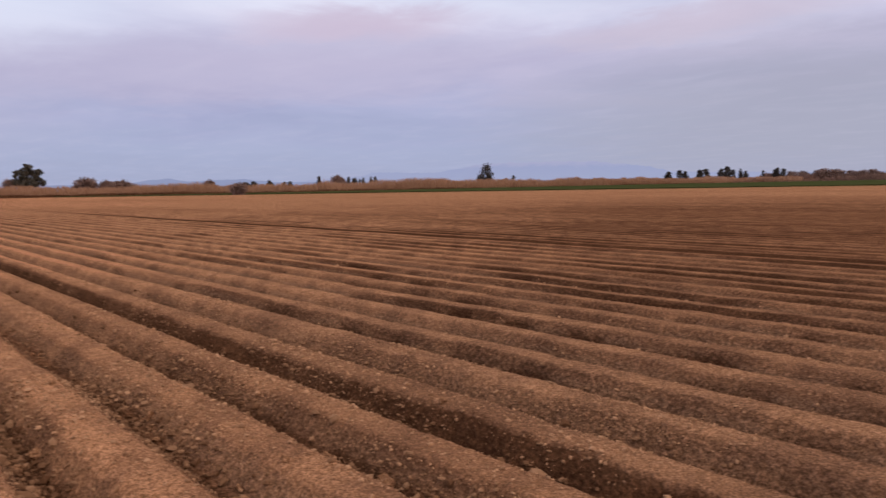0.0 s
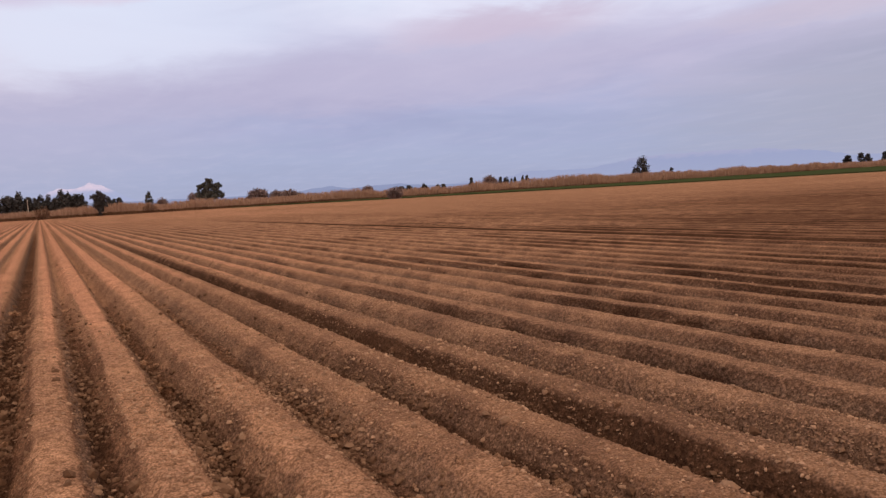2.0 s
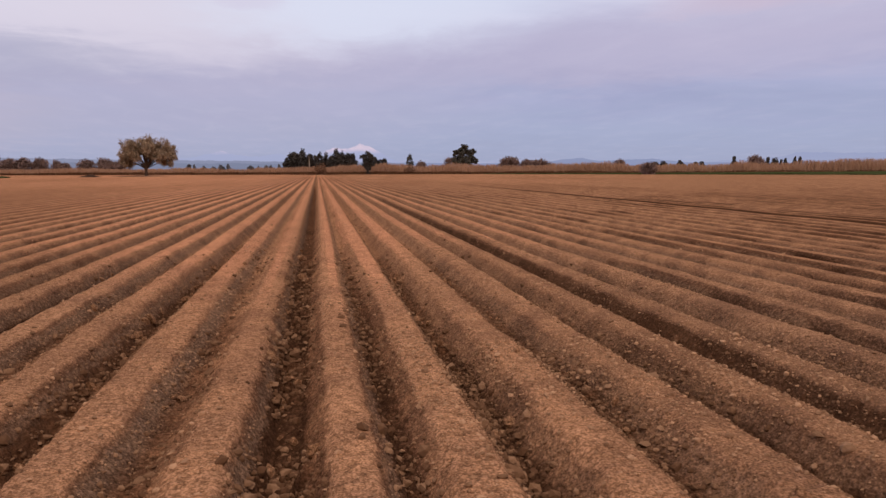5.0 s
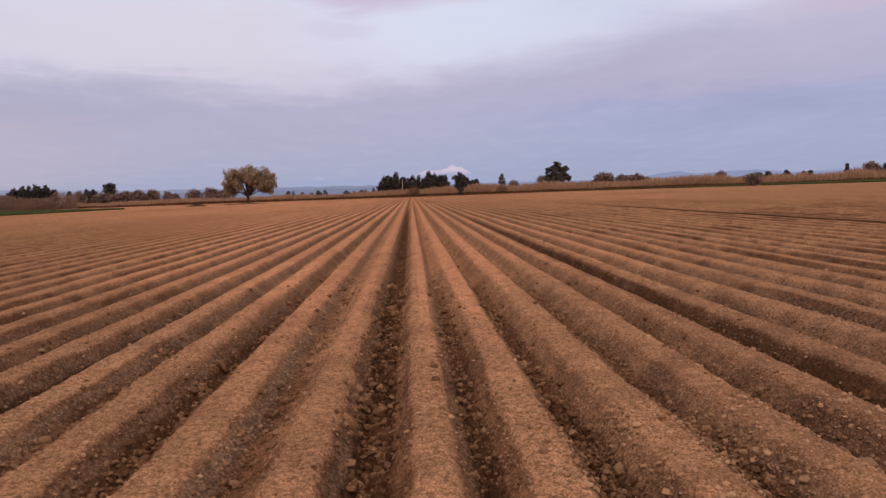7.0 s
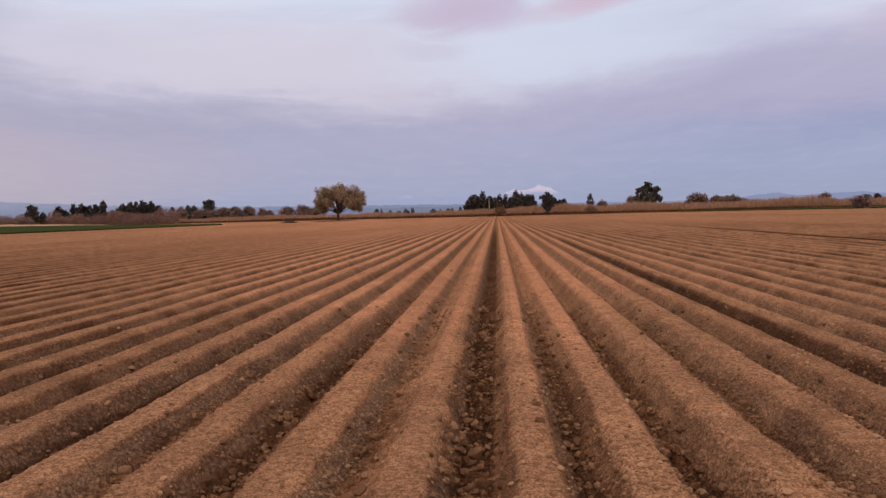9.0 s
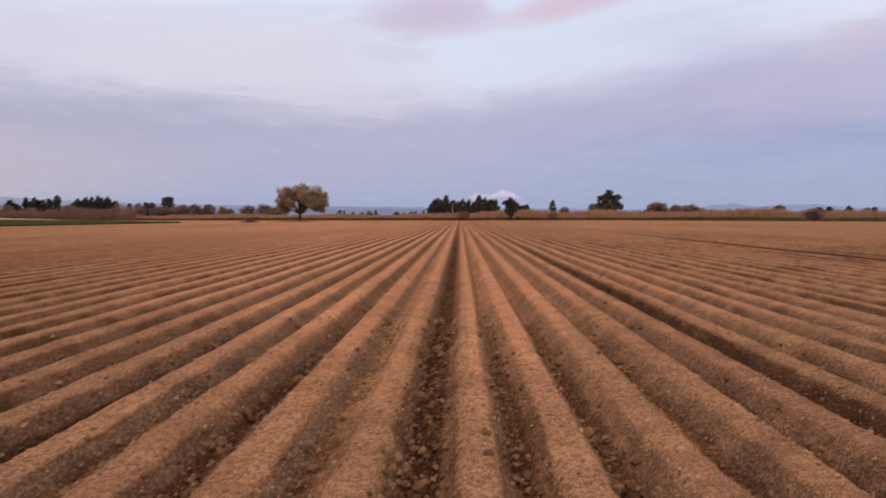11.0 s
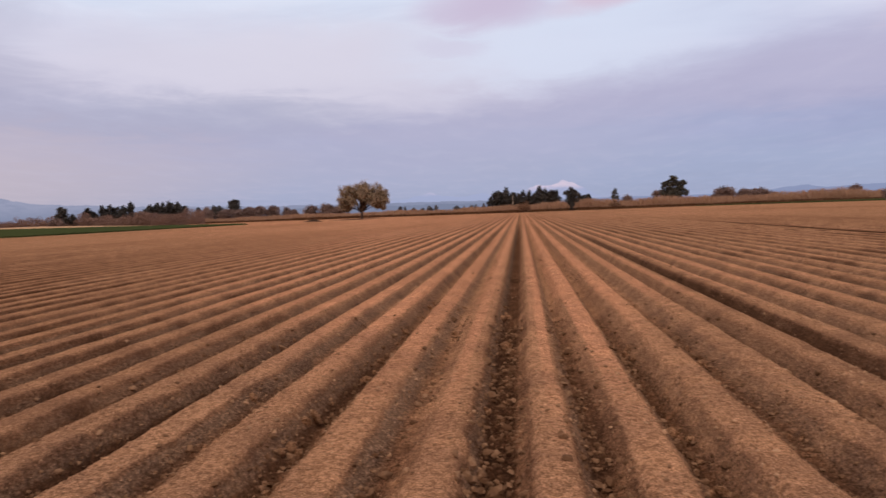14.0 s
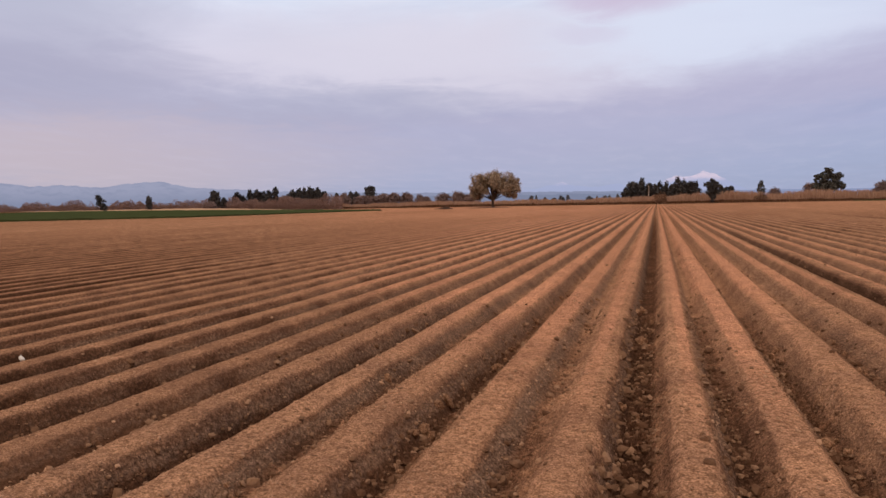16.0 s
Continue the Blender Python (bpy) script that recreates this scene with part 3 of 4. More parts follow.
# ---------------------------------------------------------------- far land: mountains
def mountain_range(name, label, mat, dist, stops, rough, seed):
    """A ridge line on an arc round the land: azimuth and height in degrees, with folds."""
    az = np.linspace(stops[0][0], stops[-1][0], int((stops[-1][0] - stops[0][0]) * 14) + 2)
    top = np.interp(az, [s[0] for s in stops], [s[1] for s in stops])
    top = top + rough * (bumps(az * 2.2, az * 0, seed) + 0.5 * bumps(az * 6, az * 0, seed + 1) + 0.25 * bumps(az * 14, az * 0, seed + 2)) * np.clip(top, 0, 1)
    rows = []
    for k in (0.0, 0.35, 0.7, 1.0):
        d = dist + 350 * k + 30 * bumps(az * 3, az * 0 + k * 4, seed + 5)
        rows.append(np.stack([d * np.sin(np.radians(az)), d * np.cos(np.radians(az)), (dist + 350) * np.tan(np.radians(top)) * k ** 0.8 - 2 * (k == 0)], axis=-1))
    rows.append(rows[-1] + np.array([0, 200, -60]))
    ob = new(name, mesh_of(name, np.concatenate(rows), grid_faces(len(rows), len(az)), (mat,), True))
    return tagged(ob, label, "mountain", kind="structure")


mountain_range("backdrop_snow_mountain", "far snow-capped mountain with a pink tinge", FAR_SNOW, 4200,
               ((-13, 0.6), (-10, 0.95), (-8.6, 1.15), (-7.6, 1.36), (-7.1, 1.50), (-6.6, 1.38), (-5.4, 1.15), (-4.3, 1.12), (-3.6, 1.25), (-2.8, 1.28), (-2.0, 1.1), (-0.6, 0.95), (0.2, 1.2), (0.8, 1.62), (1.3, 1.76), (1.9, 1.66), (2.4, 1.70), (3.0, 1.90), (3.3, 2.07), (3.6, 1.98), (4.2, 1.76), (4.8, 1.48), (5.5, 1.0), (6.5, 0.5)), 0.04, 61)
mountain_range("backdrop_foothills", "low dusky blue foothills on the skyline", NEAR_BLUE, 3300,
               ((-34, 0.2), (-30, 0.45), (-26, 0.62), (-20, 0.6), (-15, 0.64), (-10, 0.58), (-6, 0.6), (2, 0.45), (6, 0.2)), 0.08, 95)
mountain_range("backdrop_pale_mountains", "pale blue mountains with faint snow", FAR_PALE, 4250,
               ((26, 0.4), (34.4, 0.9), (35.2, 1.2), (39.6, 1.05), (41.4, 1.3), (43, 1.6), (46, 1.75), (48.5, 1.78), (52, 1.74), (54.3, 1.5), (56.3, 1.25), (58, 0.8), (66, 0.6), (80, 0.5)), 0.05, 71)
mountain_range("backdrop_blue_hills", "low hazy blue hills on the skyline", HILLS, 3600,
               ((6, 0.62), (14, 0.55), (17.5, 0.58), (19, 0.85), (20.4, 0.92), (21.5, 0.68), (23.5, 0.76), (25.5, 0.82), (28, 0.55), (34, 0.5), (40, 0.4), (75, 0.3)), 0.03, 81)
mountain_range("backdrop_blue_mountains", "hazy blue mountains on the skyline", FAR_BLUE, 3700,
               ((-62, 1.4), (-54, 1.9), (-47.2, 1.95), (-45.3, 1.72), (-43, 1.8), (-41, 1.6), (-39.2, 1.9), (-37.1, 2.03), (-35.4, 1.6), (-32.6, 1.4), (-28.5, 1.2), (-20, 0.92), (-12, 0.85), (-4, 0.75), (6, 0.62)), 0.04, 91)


# ---------------------------------------------------------------- crops and belts of reed
def between(near, far, cells, deep):
    """A patch of land ruled between two edges of equal corner count."""
    near, far = np.array(near, float), np.array(far, float)
    t = np.linspace(0, len(near) - 1, cells)
    a = np.stack([np.interp(t, range(len(near)), near[:, k]) for k in (0, 1)], axis=-1)
    b = np.stack([np.interp(t, range(len(far)), far[:, k]) for k in (0, 1)], axis=-1)
    k = np.linspace(0, 1, deep)[:, None, None]
    return a[None] * (1 - k) + b[None] * k


def crop_field(name, label, near, far, tall, rise, cells=260, deep=60):
    g = between(near, far, cells, deep)
    x, y = g[..., 0], g[..., 1]
    h = tall + rise * np.linspace(0, 1, deep)[:, None] ** 0.7 * np.linspace(0, 1, cells)[None, :] ** 1.3 + 0.10 * bumps(x * 0.8, y * 0.8, 51) + 0.06 * bumps(x * 2.7, y * 2.7, 52)
    h[0], h[-1], h[:, 0], h[:, -1] = -0.2, -0.2, -0.2, -0.2
    g[1] = g[0] * 0.985 + g[1] * 0.015
    ob = new(name, mesh_of(name, np.stack([x, y, h], axis=-1).reshape(-1, 3), grid_faces(deep, cells), (CROP,), False))
    return tagged(ob, label, "crop", kind="stuff")


crop_field("crop_field", "dense dark-green young crop in a low wedge-shaped field",
           ((-74, 196), (-78, 153), (-80, 113), (-104, 96), (-158, 61)), ((-86, 222), (-106, 227), (-136, 238), (-214, 290), (-350, 376)), 0.34, 1.25)
crop_field("crop_field", "dense dark-green young crop along the oblique field edge",
           ((62, 277), (102, 213), (137, 152), (192, 62), (254, -60)), ((66, 281), (128, 231), (185, 208), (370, 222), (640, 170)), 0.35, 0.95)


def verge():
    """A strip of bare pale earth between the crop and the scrub."""
    g = between(((-120, 234), (-150, 250), (-213, 292), (-349, 378)), ((-165, 337), (-222, 353), (-304, 382), (-480, 432)), 120, 12)
    x, y = g[..., 0], g[..., 1]
    z = 1.15 + 0.75 * np.linspace(0, 1, 12)[:, None] + 0.05 * bumps(x * 0.2, y * 0.2, 57)
    z[0], z[-1] = -0.26, -0.26
    z *= np.clip(np.linspace(0, 2.2, 120), 0, 1)[None, :]
    ob = new("ground_verge", mesh_of("ground_verge", np.stack([x, y, z], axis=-1).reshape(-1, 3), grid_faces(12, 120), (PALE_EARTH,), True))
    return tagged(ob, "bare pale strip of earth beyond the crop", "ground", kind="structure")


verge()


def belt(name, label, mat, line, tall, deep, count, blade, seed, lean=0.25, wave=1.0):
    """A belt of upright blades along a line of the plan: broad-based, pointed, crossed and ragged."""
    rng = np.random.default_rng(seed)
    line = np.array(line, float)
    run = np.concatenate([[0], np.cumsum(np.hypot(*np.diff(line, axis=0).T))])
    t = rng.uniform(0, run[-1], count)
    tall = np.interp(t, run, tall) if isinstance(tall, tuple) else tall
    x, y = np.interp(t, run, line[:, 0]), np.interp(t, run, line[:, 1])
    back = rng.uniform(0, deep, count)
    far = np.hypot(x, y)
    x, y = x + x / far * back, y + y / far * back
    swell = 1 + wave * (0.16 * bumps(t / 9, t * 0, seed) + 0.14 * bumps(t / 31, t * 0, seed + 1) + 0.08 * bumps(t / 3, t * 0, seed + 2))
    h = tall * swell * rng.uniform(0.45, 1.08, count) * (0.72 + 0.28 * np.clip(back / deep * 2.2, 0, 1))
    turn = rng.uniform(0, math.pi, count)
    w = blade * rng.uniform(0.6, 1.3, count)
    dx, dy = np.cos(turn) * w / 2, np.sin(turn) * w / 2
    lx, ly = rng.normal(0, lean, count) * h * 0.3, rng.normal(0, lean, count) * h * 0.3
    z = np.full(count, -0.2)
    quad = np.stack([np.stack([x - dx, y - dy, z], -1), np.stack([x + dx, y + dy, z], -1),
                     np.stack([x + dx * 0.5 + lx, y + dy * 0.5 + ly, h * rng.uniform(0.75, 1.0, count)], -1), np.stack([x - dx * 0.5 + lx, y - dy * 0.5 + ly, h], -1)], axis=1)
    tri = np.arange(count * 4).reshape(-1, 4)
    ob = new(name, mesh_of(name, quad.reshape(-1, 3), tri, (mat,), False))
    return tagged(ob, label, "reeds", kind="stuff")


def thicket(name, label, mat, line, tall, deep, count, seed):
    """Leafless scrub along a line of the plan: a tangle of short twigs under an uneven outline."""
    rng = np.random.default_rng(seed)
    line = np.array(line, float)
    run = np.concatenate([[0], np.cumsum(np.hypot(*np.diff(line, axis=0).T))])
    t, back = rng.uniform(0, run[-1], count), rng.uniform(0, deep, count)
    x, y = np.interp(t, run, line[:, 0]), np.interp(t, run, line[:, 1])
    x, y = x * (1 + back / np.hypot(x, y)), y * (1 + back / np.hypot(x, y))
    tall = np.interp(t, run, tall) if isinstance(tall, tuple) else tall
    top = tall * np.clip(0.62 + 0.30 * bumps(t / 13, back / 5, seed) + 0.26 * bumps(t / 5, back / 3, seed + 1) + 0.2 * bumps(t / 34, t * 0, seed + 2), 0.25, 1.2)
    p = np.stack([x, y, top * rng.uniform(0, 1, count) ** 0.75 - 0.1], axis=-1)
    a = rng.normal(0, 1, (count, 3)) + np.array((0, 0, 1.3))
    a *= (rng.uniform(0.3, 0.8, count) / np.linalg.norm(a, axis=1))[:, None]
    b = np.cross(a, rng.normal(0, 1, (count, 3)))
    b *= (0.09 / (np.linalg.norm(b, axis=1) + 1e-6))[:, None]
    quad = np.stack([p - a, p - b, p + a, p + b], axis=1)
    ob = new(name, mesh_of(name, quad.reshape(-1, 3), np.arange(count * 4).reshape(-1, 4), (mat,), False))
    return tagged(ob, label, "scrub", kind="stuff")


REED_LINE = ((-165, 352), (-80, 322), (0, 296), (8, 294), (61, 282), (122, 238), (180, 214), (270, 216), (372, 228), (470, 222))
belt("reed_belt", "tall dry ochre reeds along the field's far edge", REED, REED_LINE, (2.9, 2.6, 2.75, 3.7, 3.9, 3.9, 3.9, 3.9, 3.9, 3.9), 9.0, 105000, 0.22, 101)
# dark band at the reeds' base, added as a row of low blades
belt("reed_foot", "low dark-brown blades at the foot of the reeds", REED_FOOT, tuple((x * 0.993, y * 0.993) for x, y in REED_LINE), 1.15, 2.0, 24000, 0.42, 106, 0.6)
thicket("shrub_belt", "reddish-brown leafless winter scrub beyond the crop", SHRUB,
        ((-480, 432), (-388, 410), (-304, 382), (-222, 353), (-146, 330)), (10.5, 9.2, 7.6, 7.0, 7.0), 14.0, 90000, 111)
belt("reed_belt", "dry ochre reeds at the foot of the far grove", REED, ((395, 262), (418, 236), (436, 208), (445, 192)), 4.4, 10.0, 11000, 0.36, 131)
thicket("shrub_belt", "dusky reddish-brown scrub at the foot of the far bushes", SHRUB, ((425, 224), (440, 198), (456, 160), (480, 90)), 4.6, 9.0, 14000, 133)
belt("reed_belt", "thin dry reeds mixed with scrub", REED, ((455, 225), (520, 210), (600, 192), (700, 165)), 3.8, 8.0, 9000, 0.36, 136, 0.5, 1.6)
belt("shrub_belt", "reddish-brown winter scrub and reeds beyond the crop", SHRUB,
     ((465, 224), (560, 200), (680, 170), (800, 130)), 5.2, 12.0, 30000, 0.45, 121, 0.9, 2.0)


# ---------------------------------------------------------------- trees
def tube(points, radii, sides=7):
    """A tapered, bent limb as verts and quads."""
    pts = [Vector(p) for p in points]
    verts, faces = [], []
    for k, p in enumerate(pts):
        axis = (pts[min(k + 1, len(pts) - 1)] - pts[max(k - 1, 0)]).normalized()
        a = axis.orthogonal().normalized()
        b = axis.cross(a)
        for s in range(sides):
            g = 2 * math.pi * s / sides
            verts.append(tuple(p + (a * math.cos(g) + b * math.sin(g)) * radii[k]))
    for k in range(len(pts) - 1):
        for s in range(sides):
            t = (s + 1) % sides
            faces.append((k * sides + s, k * sides + t, (k + 1) * sides + t, (k + 1) * sides + s))
    return verts, faces


def leaves(rng, centres, radii, per, size, droop=0.0, thin=0.7, rise=0.0, upright=1.0):
    """Small leaves scattered in clumps; thin and rising ones are twigs."""
    n = len(centres) * per
    c = np.repeat(np.array(centres), per, axis=0)
    r = np.repeat(np.array(radii), per)[:, None]
    d = rng.normal(0, 1, (n, 3))
    d /= np.linalg.norm(d, axis=1, keepdims=True)
    p = c + d * r * rng.uniform(0.0, 1.0, (n, 1)) ** 0.5
    p[:, 2] += (upright - 1) * (p[:, 2] - c[:, 2])
    p[:, 2] -= droop * rng.uniform(0, 1, n)
    a = rng.normal(0, 1, (n, 3)) + np.array((0, 0, rise))
    a /= np.linalg.norm(a, axis=1, keepdims=True)
    b = np.cross(a, rng.normal(0, 1, (n, 3)))
    b /= np.linalg.norm(b, axis=1, keepdims=True) + 1e-6
    s = (size * rng.uniform(0.5, 1.3, n))[:, None]
    quad = np.stack([p - a * s, p - b * s * thin, p + a * s, p + b * s * thin], axis=1)
    return quad.reshape(-1, 3), np.arange(n * 4).reshape(-1, 4)


def make_tree(label, category, group, seed, tall, wide, bare, mat, shape, clumps, per, leaf, stems=1, droop=0.0, lobes=()):
    """A tree of a given height and width: trunk with limbs, and a crown of leaf clumps with gaps. bare: height of clear trunk."""
    rng = np.random.default_rng(seed)
    tree = tagged(new(category.replace(" ", "_")), label, category, group)
    centres, radii = [], []
    for x, y, z, r in lobes:
        centres.append((x, y, z))
        radii.append(r * 0.5)
        for k in range(clumps):
            d = rng.normal(0, 1, 3)
            d = d / np.linalg.norm(d) * r * rng.uniform(0.5, 0.85) * np.array((1, 1, 0.8))
            centres.append((x + d[0], y + d[1], z + d[2]))
            radii.append(r * rng.uniform(0.22, 0.42))
    for k in range(0 if lobes else clumps):
        g = rng.uniform(0, 2 * math.pi)
        v = rng.uniform(0, 1)
        if shape == "column":
            lead = k % 3
            top = tall * (1.0, 0.86, 0.78)[lead]
            v = v ** 0.8
            z = bare + (top - bare) * v * 0.93
            r = wide * 0.36 * min(1.0, 2.4 * (1.04 - v)) * (1.0 if lead == 0 else 0.7)
            rr = wide * 0.24 * (1.1 - 0.35 * v)
        elif shape == "cone":
            z = bare + (tall - bare) * v
            r, rr = wide / 2 * (1.05 - v), wide * 0.15
        else:
            e = math.asin(rng.uniform(-0.75, 1))
            r, z = wide / 2 * 0.80 * math.cos(e) * rng.uniform(0.75, 1.1), bare + (tall - bare) * (0.46 + 0.42 * math.sin(e))
            rr = wide * 0.22
        q = rng.uniform(0.2, 1.0) ** 0.5
        aside = (0.0, 0.25, -0.25)[k % 3] * wide if shape == "column" else 0.0
        centres.append((aside + r * q * math.cos(g), r * q * math.sin(g), min(z, tall - rr * 0.6)))
        radii.append(rr * rng.uniform(0.6, 1.3))
    verts, faces = [], []

    def limb(points, sizes):
        v, fc = tube(points, sizes)
        faces.extend([tuple(i + len(verts) for i in q) for q in fc])
        verts.extend(v)

    thick = 0.018 * tall + 0.008 * wide
    for k in range(stems):
        g = 2 * math.pi * k / stems + rng.uniform(0, 1)
        spread = 0.0 if stems == 1 else wide * 0.16
        base = (spread * 0.4 * math.cos(g), spread * 0.4 * math.sin(g), -0.3)
        mid = (spread * math.cos(g) + rng.normal(0, 0.02) * tall, spread * math.sin(g), max(bare, 0.25 * tall))
        top = (spread * 1.6 * math.cos(g) + rng.normal(0, 0.05) * wide, spread * 1.6 * math.sin(g), tall * 0.82)
        limb((base, mid, top), (thick * 1.3 / stems ** 0.5, thick / stems ** 0.5, thick * 0.25))
    every = clumps + 1 if lobes else max(1, clumps // 9)
    for k in range(0, len(centres), every):
        c = centres[k]
        start = (c[0] * 0.05, c[1] * 0.05, bare * 0.9 + 0.12 * (c[2] - bare))
        limb((start, (c[0] * 0.45, c[1] * 0.45, start[2] + (c[2] - start[2]) * 0.6), c), (thick * 0.5, thick * 0.32, thick * 0.1))
    part("trunk", mesh_of("trunk", verts, faces, (BARK,), True), tree, "dark bark")
    if category == "bush":
        v, fc = leaves(rng, centres, radii, per, leaf * 2.3, droop, 0.13, 1.2)
    elif category == "willow tree":
        v, fc = leaves(rng, centres, radii, per, leaf * 2.0, droop, 0.16, -1.0)
    else:
        v, fc = leaves(rng, centres, radii, per, leaf, droop, upright=1.8 if shape == "column" else 1.0)
    part("crown", mesh_of("crown", v, fc, (mat,), False), tree)
    return tree


def stand(protos, plan, heights):
    """Copies of the trees at places of the plan: x, y, width, height."""
    for k, (x, y, w, h) in enumerate(plan):
        proto, (ph, pw) = protos[k % len(protos)], heights[k % len(protos)]
        m = Matrix.LocRotScale((x, y, -0.24), Euler((0, 0, k * 2.4)), (w / pw, w / pw, (h + 0.24) / ph))
        if k < len(protos):
            proto.matrix_basis = m
        else:
            made = copy_thing(proto, m)
            made.matrix_basis = m


EVERGREEN = "dark green evergreen tree in a far grove"
COLUMN = "tall dark cypress-like tree in a far row"
BUSH = "leafless grey-brown bush above the reeds"


def grove(plan, label, category, group, mat, shape, tall, wide, bare, clumps, per, leaf, seed, stems=1, kinds=3):
    kinds = min(kinds, len(plan))
    if category == "bush":
        plan = [(x, y, w * 1.35, h) for x, y, w, h in plan]
    if mat == HAZE_LEAF:
        plan = [(x, y, w * 0.85, h * 0.82) for x, y, w, h in plan]
    if shape == "column":
        plan = [(x, y, w * 1.25, h) for x, y, w, h in plan]
    protos = [make_tree(label, category, group, seed + k, tall, wide, bare, mat, shape, clumps, per, leaf, stems) for k in range(kinds)]
    stand(protos, plan, [(tall, wide)] * kinds)


grove(((-232, 353, 7.4, 11.5), (-228, 356, 3.8, 7.6), (-259, 334, 3.9, 9.2), (-178, 394, 3.6, 9.4), (-171, 398, 4.4, 9.9), (-168, 399, 5.0, 9.9), (-160, 402, 8.4, 13.3)),
      EVERGREEN, "tree", "scattered far trees", DARK_LEAF, "round", 10, 6, 1.5, 48, 40, 0.42, 201)
grove(((-227, 368, 5.2, 10.3), (-224, 370, 3.8, 9.4), (-221, 372, 4.2, 12.3), (-218, 374, 5.0, 11.6), (-215, 376, 4.2, 11.9), (-212, 377, 4.2, 11.7), (-209, 379, 5.0, 12.9)),
      COLUMN, "cypress tree", "first row of cypress trees", DARK_LEAF, "column", 12, 4, 0.8, 48, 40, 0.42, 211)
grove(((-201, 383, 5.2, 11.9), (-197, 385, 4.6, 13.2), (-195, 387, 3.0, 12.7), (-192, 388, 4.8, 13.7), (-188, 390, 4.0, 13.5), (-185, 392, 4.6, 10.4)),
      COLUMN, "cypress tree", "second row of cypress trees", DARK_LEAF, "column", 12, 4, 0.8, 48, 40, 0.42, 221)
grove(((-13, 363, 4.8, 9.8), (-10, 363, 4.8, 12.1), (-7, 363, 4.8, 11.8), (-4.5, 364, 4.0, 9.0), (-2, 363, 4.2, 11.0), (1, 363, 3.8, 10.4), (4, 363, 4.0, 9.7), (7, 363, 3.6, 10.1), (9, 363, 4.4, 11.9), (12, 363, 4.0, 10.5), (14, 363, 5.0, 11.4), (17, 363, 4.4, 9.7), (28, 362, 3.6, 7.8), (31, 362, 4.0, 8.5)),
      EVERGREEN, "tree", "grove under the snow mountain", DARK_LEAF, "column", 11, 4.4, 0.8, 48, 40, 0.42, 231)
grove(((208, 433, 5.2, 6.6), (212, 430, 5.4, 6.8), (221, 426, 5.2, 7.5), (229, 422, 4.1, 6.3), (232, 420, 4.1, 6.4), (171, 452, 2.2, 5.7), (213, 433, 5.5, 5.6), (264, 401, 2.8, 8.8), (267, 399, 4.8, 8.5), (270, 397, 2.2, 7.5), (272, 396, 2.4, 8.1), (276, 393, 2.6, 9.1), (278, 391, 2.8, 8.9)),
      EVERGREEN, "tree", "low far trees over the reeds", DARK_LEAF, "round", 8, 4.5, 0.8, 38, 36, 0.40, 241)
grove(((439, 278, 5.6, 9.5), (443, 272, 4.4, 10.3), (445, 269, 4.6, 9.8), (450, 261, 5.2, 10.5), (452, 258, 5.0, 10.7), (456, 249, 5.2, 10.7), (458, 246, 4.6, 12.5), (460, 243, 3.6, 9.8), (462, 239, 3.0, 10.4), (463, 236, 3.2, 9.1), (468, 227, 2.2, 8.9), (471, 221, 3.0, 9.6), (471, 219, 3.6, 10.8), (473, 216, 4.0, 9.8)),
      EVERGREEN, "tree", "grove beyond the crop", DARK_LEAF, "round", 10, 3.4, 0.2, 38, 36, 0.42, 251)
grove(((-98, 595, 3.8, 8.7), (-94, 596, 2.6, 8.3), (-43, 561, 2.2, 6.4), (-37, 562, 2.8, 7.0), (-34, 562, 2.4, 6.9), (-28, 562, 2.2, 8.3)),
      COLUMN, "cypress tree", "small far cypress trees", HAZE_LEAF, "column", 8, 3, 0.5, 38, 36, 0.45, 261)
grove(((-87, 597, 4.4, 6.7), (-80, 598, 5.4, 6.1), (-74, 599, 6.0, 7.9), (-69, 599, 4.0, 8.5), (-52, 601, 7.0, 7.0), (-40, 602, 5.4, 7.0)),
      EVERGREEN, "tree", "small far trees", HAZE_LEAF, "round", 7, 5, 0.5, 38, 36, 0.45, 271)
grove(((229, 237, 6.6, 11.6),), "dark evergreen tree standing alone above the reeds", "tree", "", DARK_LEAF, "round", 11.6, 6.6, 2.2, 44, 34, 0.34, 281)
grove(((227, 240, 2.0, 6.7), (238, 229, 2.0, 6.6)), "small dark evergreen tree above the reeds", "tree", "small trees in the reeds", DARK_LEAF, "round", 6.6, 2.4, 1.0, 20, 22, 0.28, 285)
grove(((196, 325, 4.2, 7.5),), "small dark cone-shaped tree above the reeds", "tree", "", DARK_LEAF, "cone", 7.5, 4.2, 0.8, 48, 40, 0.34, 291)
EDGE_LOBES = ((0.0, 0.0, 7.1, 2.3), (-1.3, 0.3, 6.2, 1.9), (1.3, -0.2, 6.4, 1.9), (0.0, 0.2, 5.0, 2.2), (-0.7, 0.0, 4.0, 1.7), (0.7, 0.0, 3.8, 1.7), (0.1, 0.0, 2.4, 1.3), (0.0, 0.0, 1.0, 0.8))
EDGE = make_tree("dark goblet-shaped tree at the field's edge", "tree", "", 301, 9.4, 5.9, 1.0, DARK_LEAF, "lobes", 12, 50, 0.30, 1, 0.0, EDGE_LOBES)
EDGE.matrix_basis = pose(18.7, 280, -0.1)
grove(((41, 331, 3.4, 9.2),), "slim grey-green tree above the reeds", "tree", "", OLIVE, "round", 9.2, 3.6, 2.2, 30, 30, 0.28, 311)
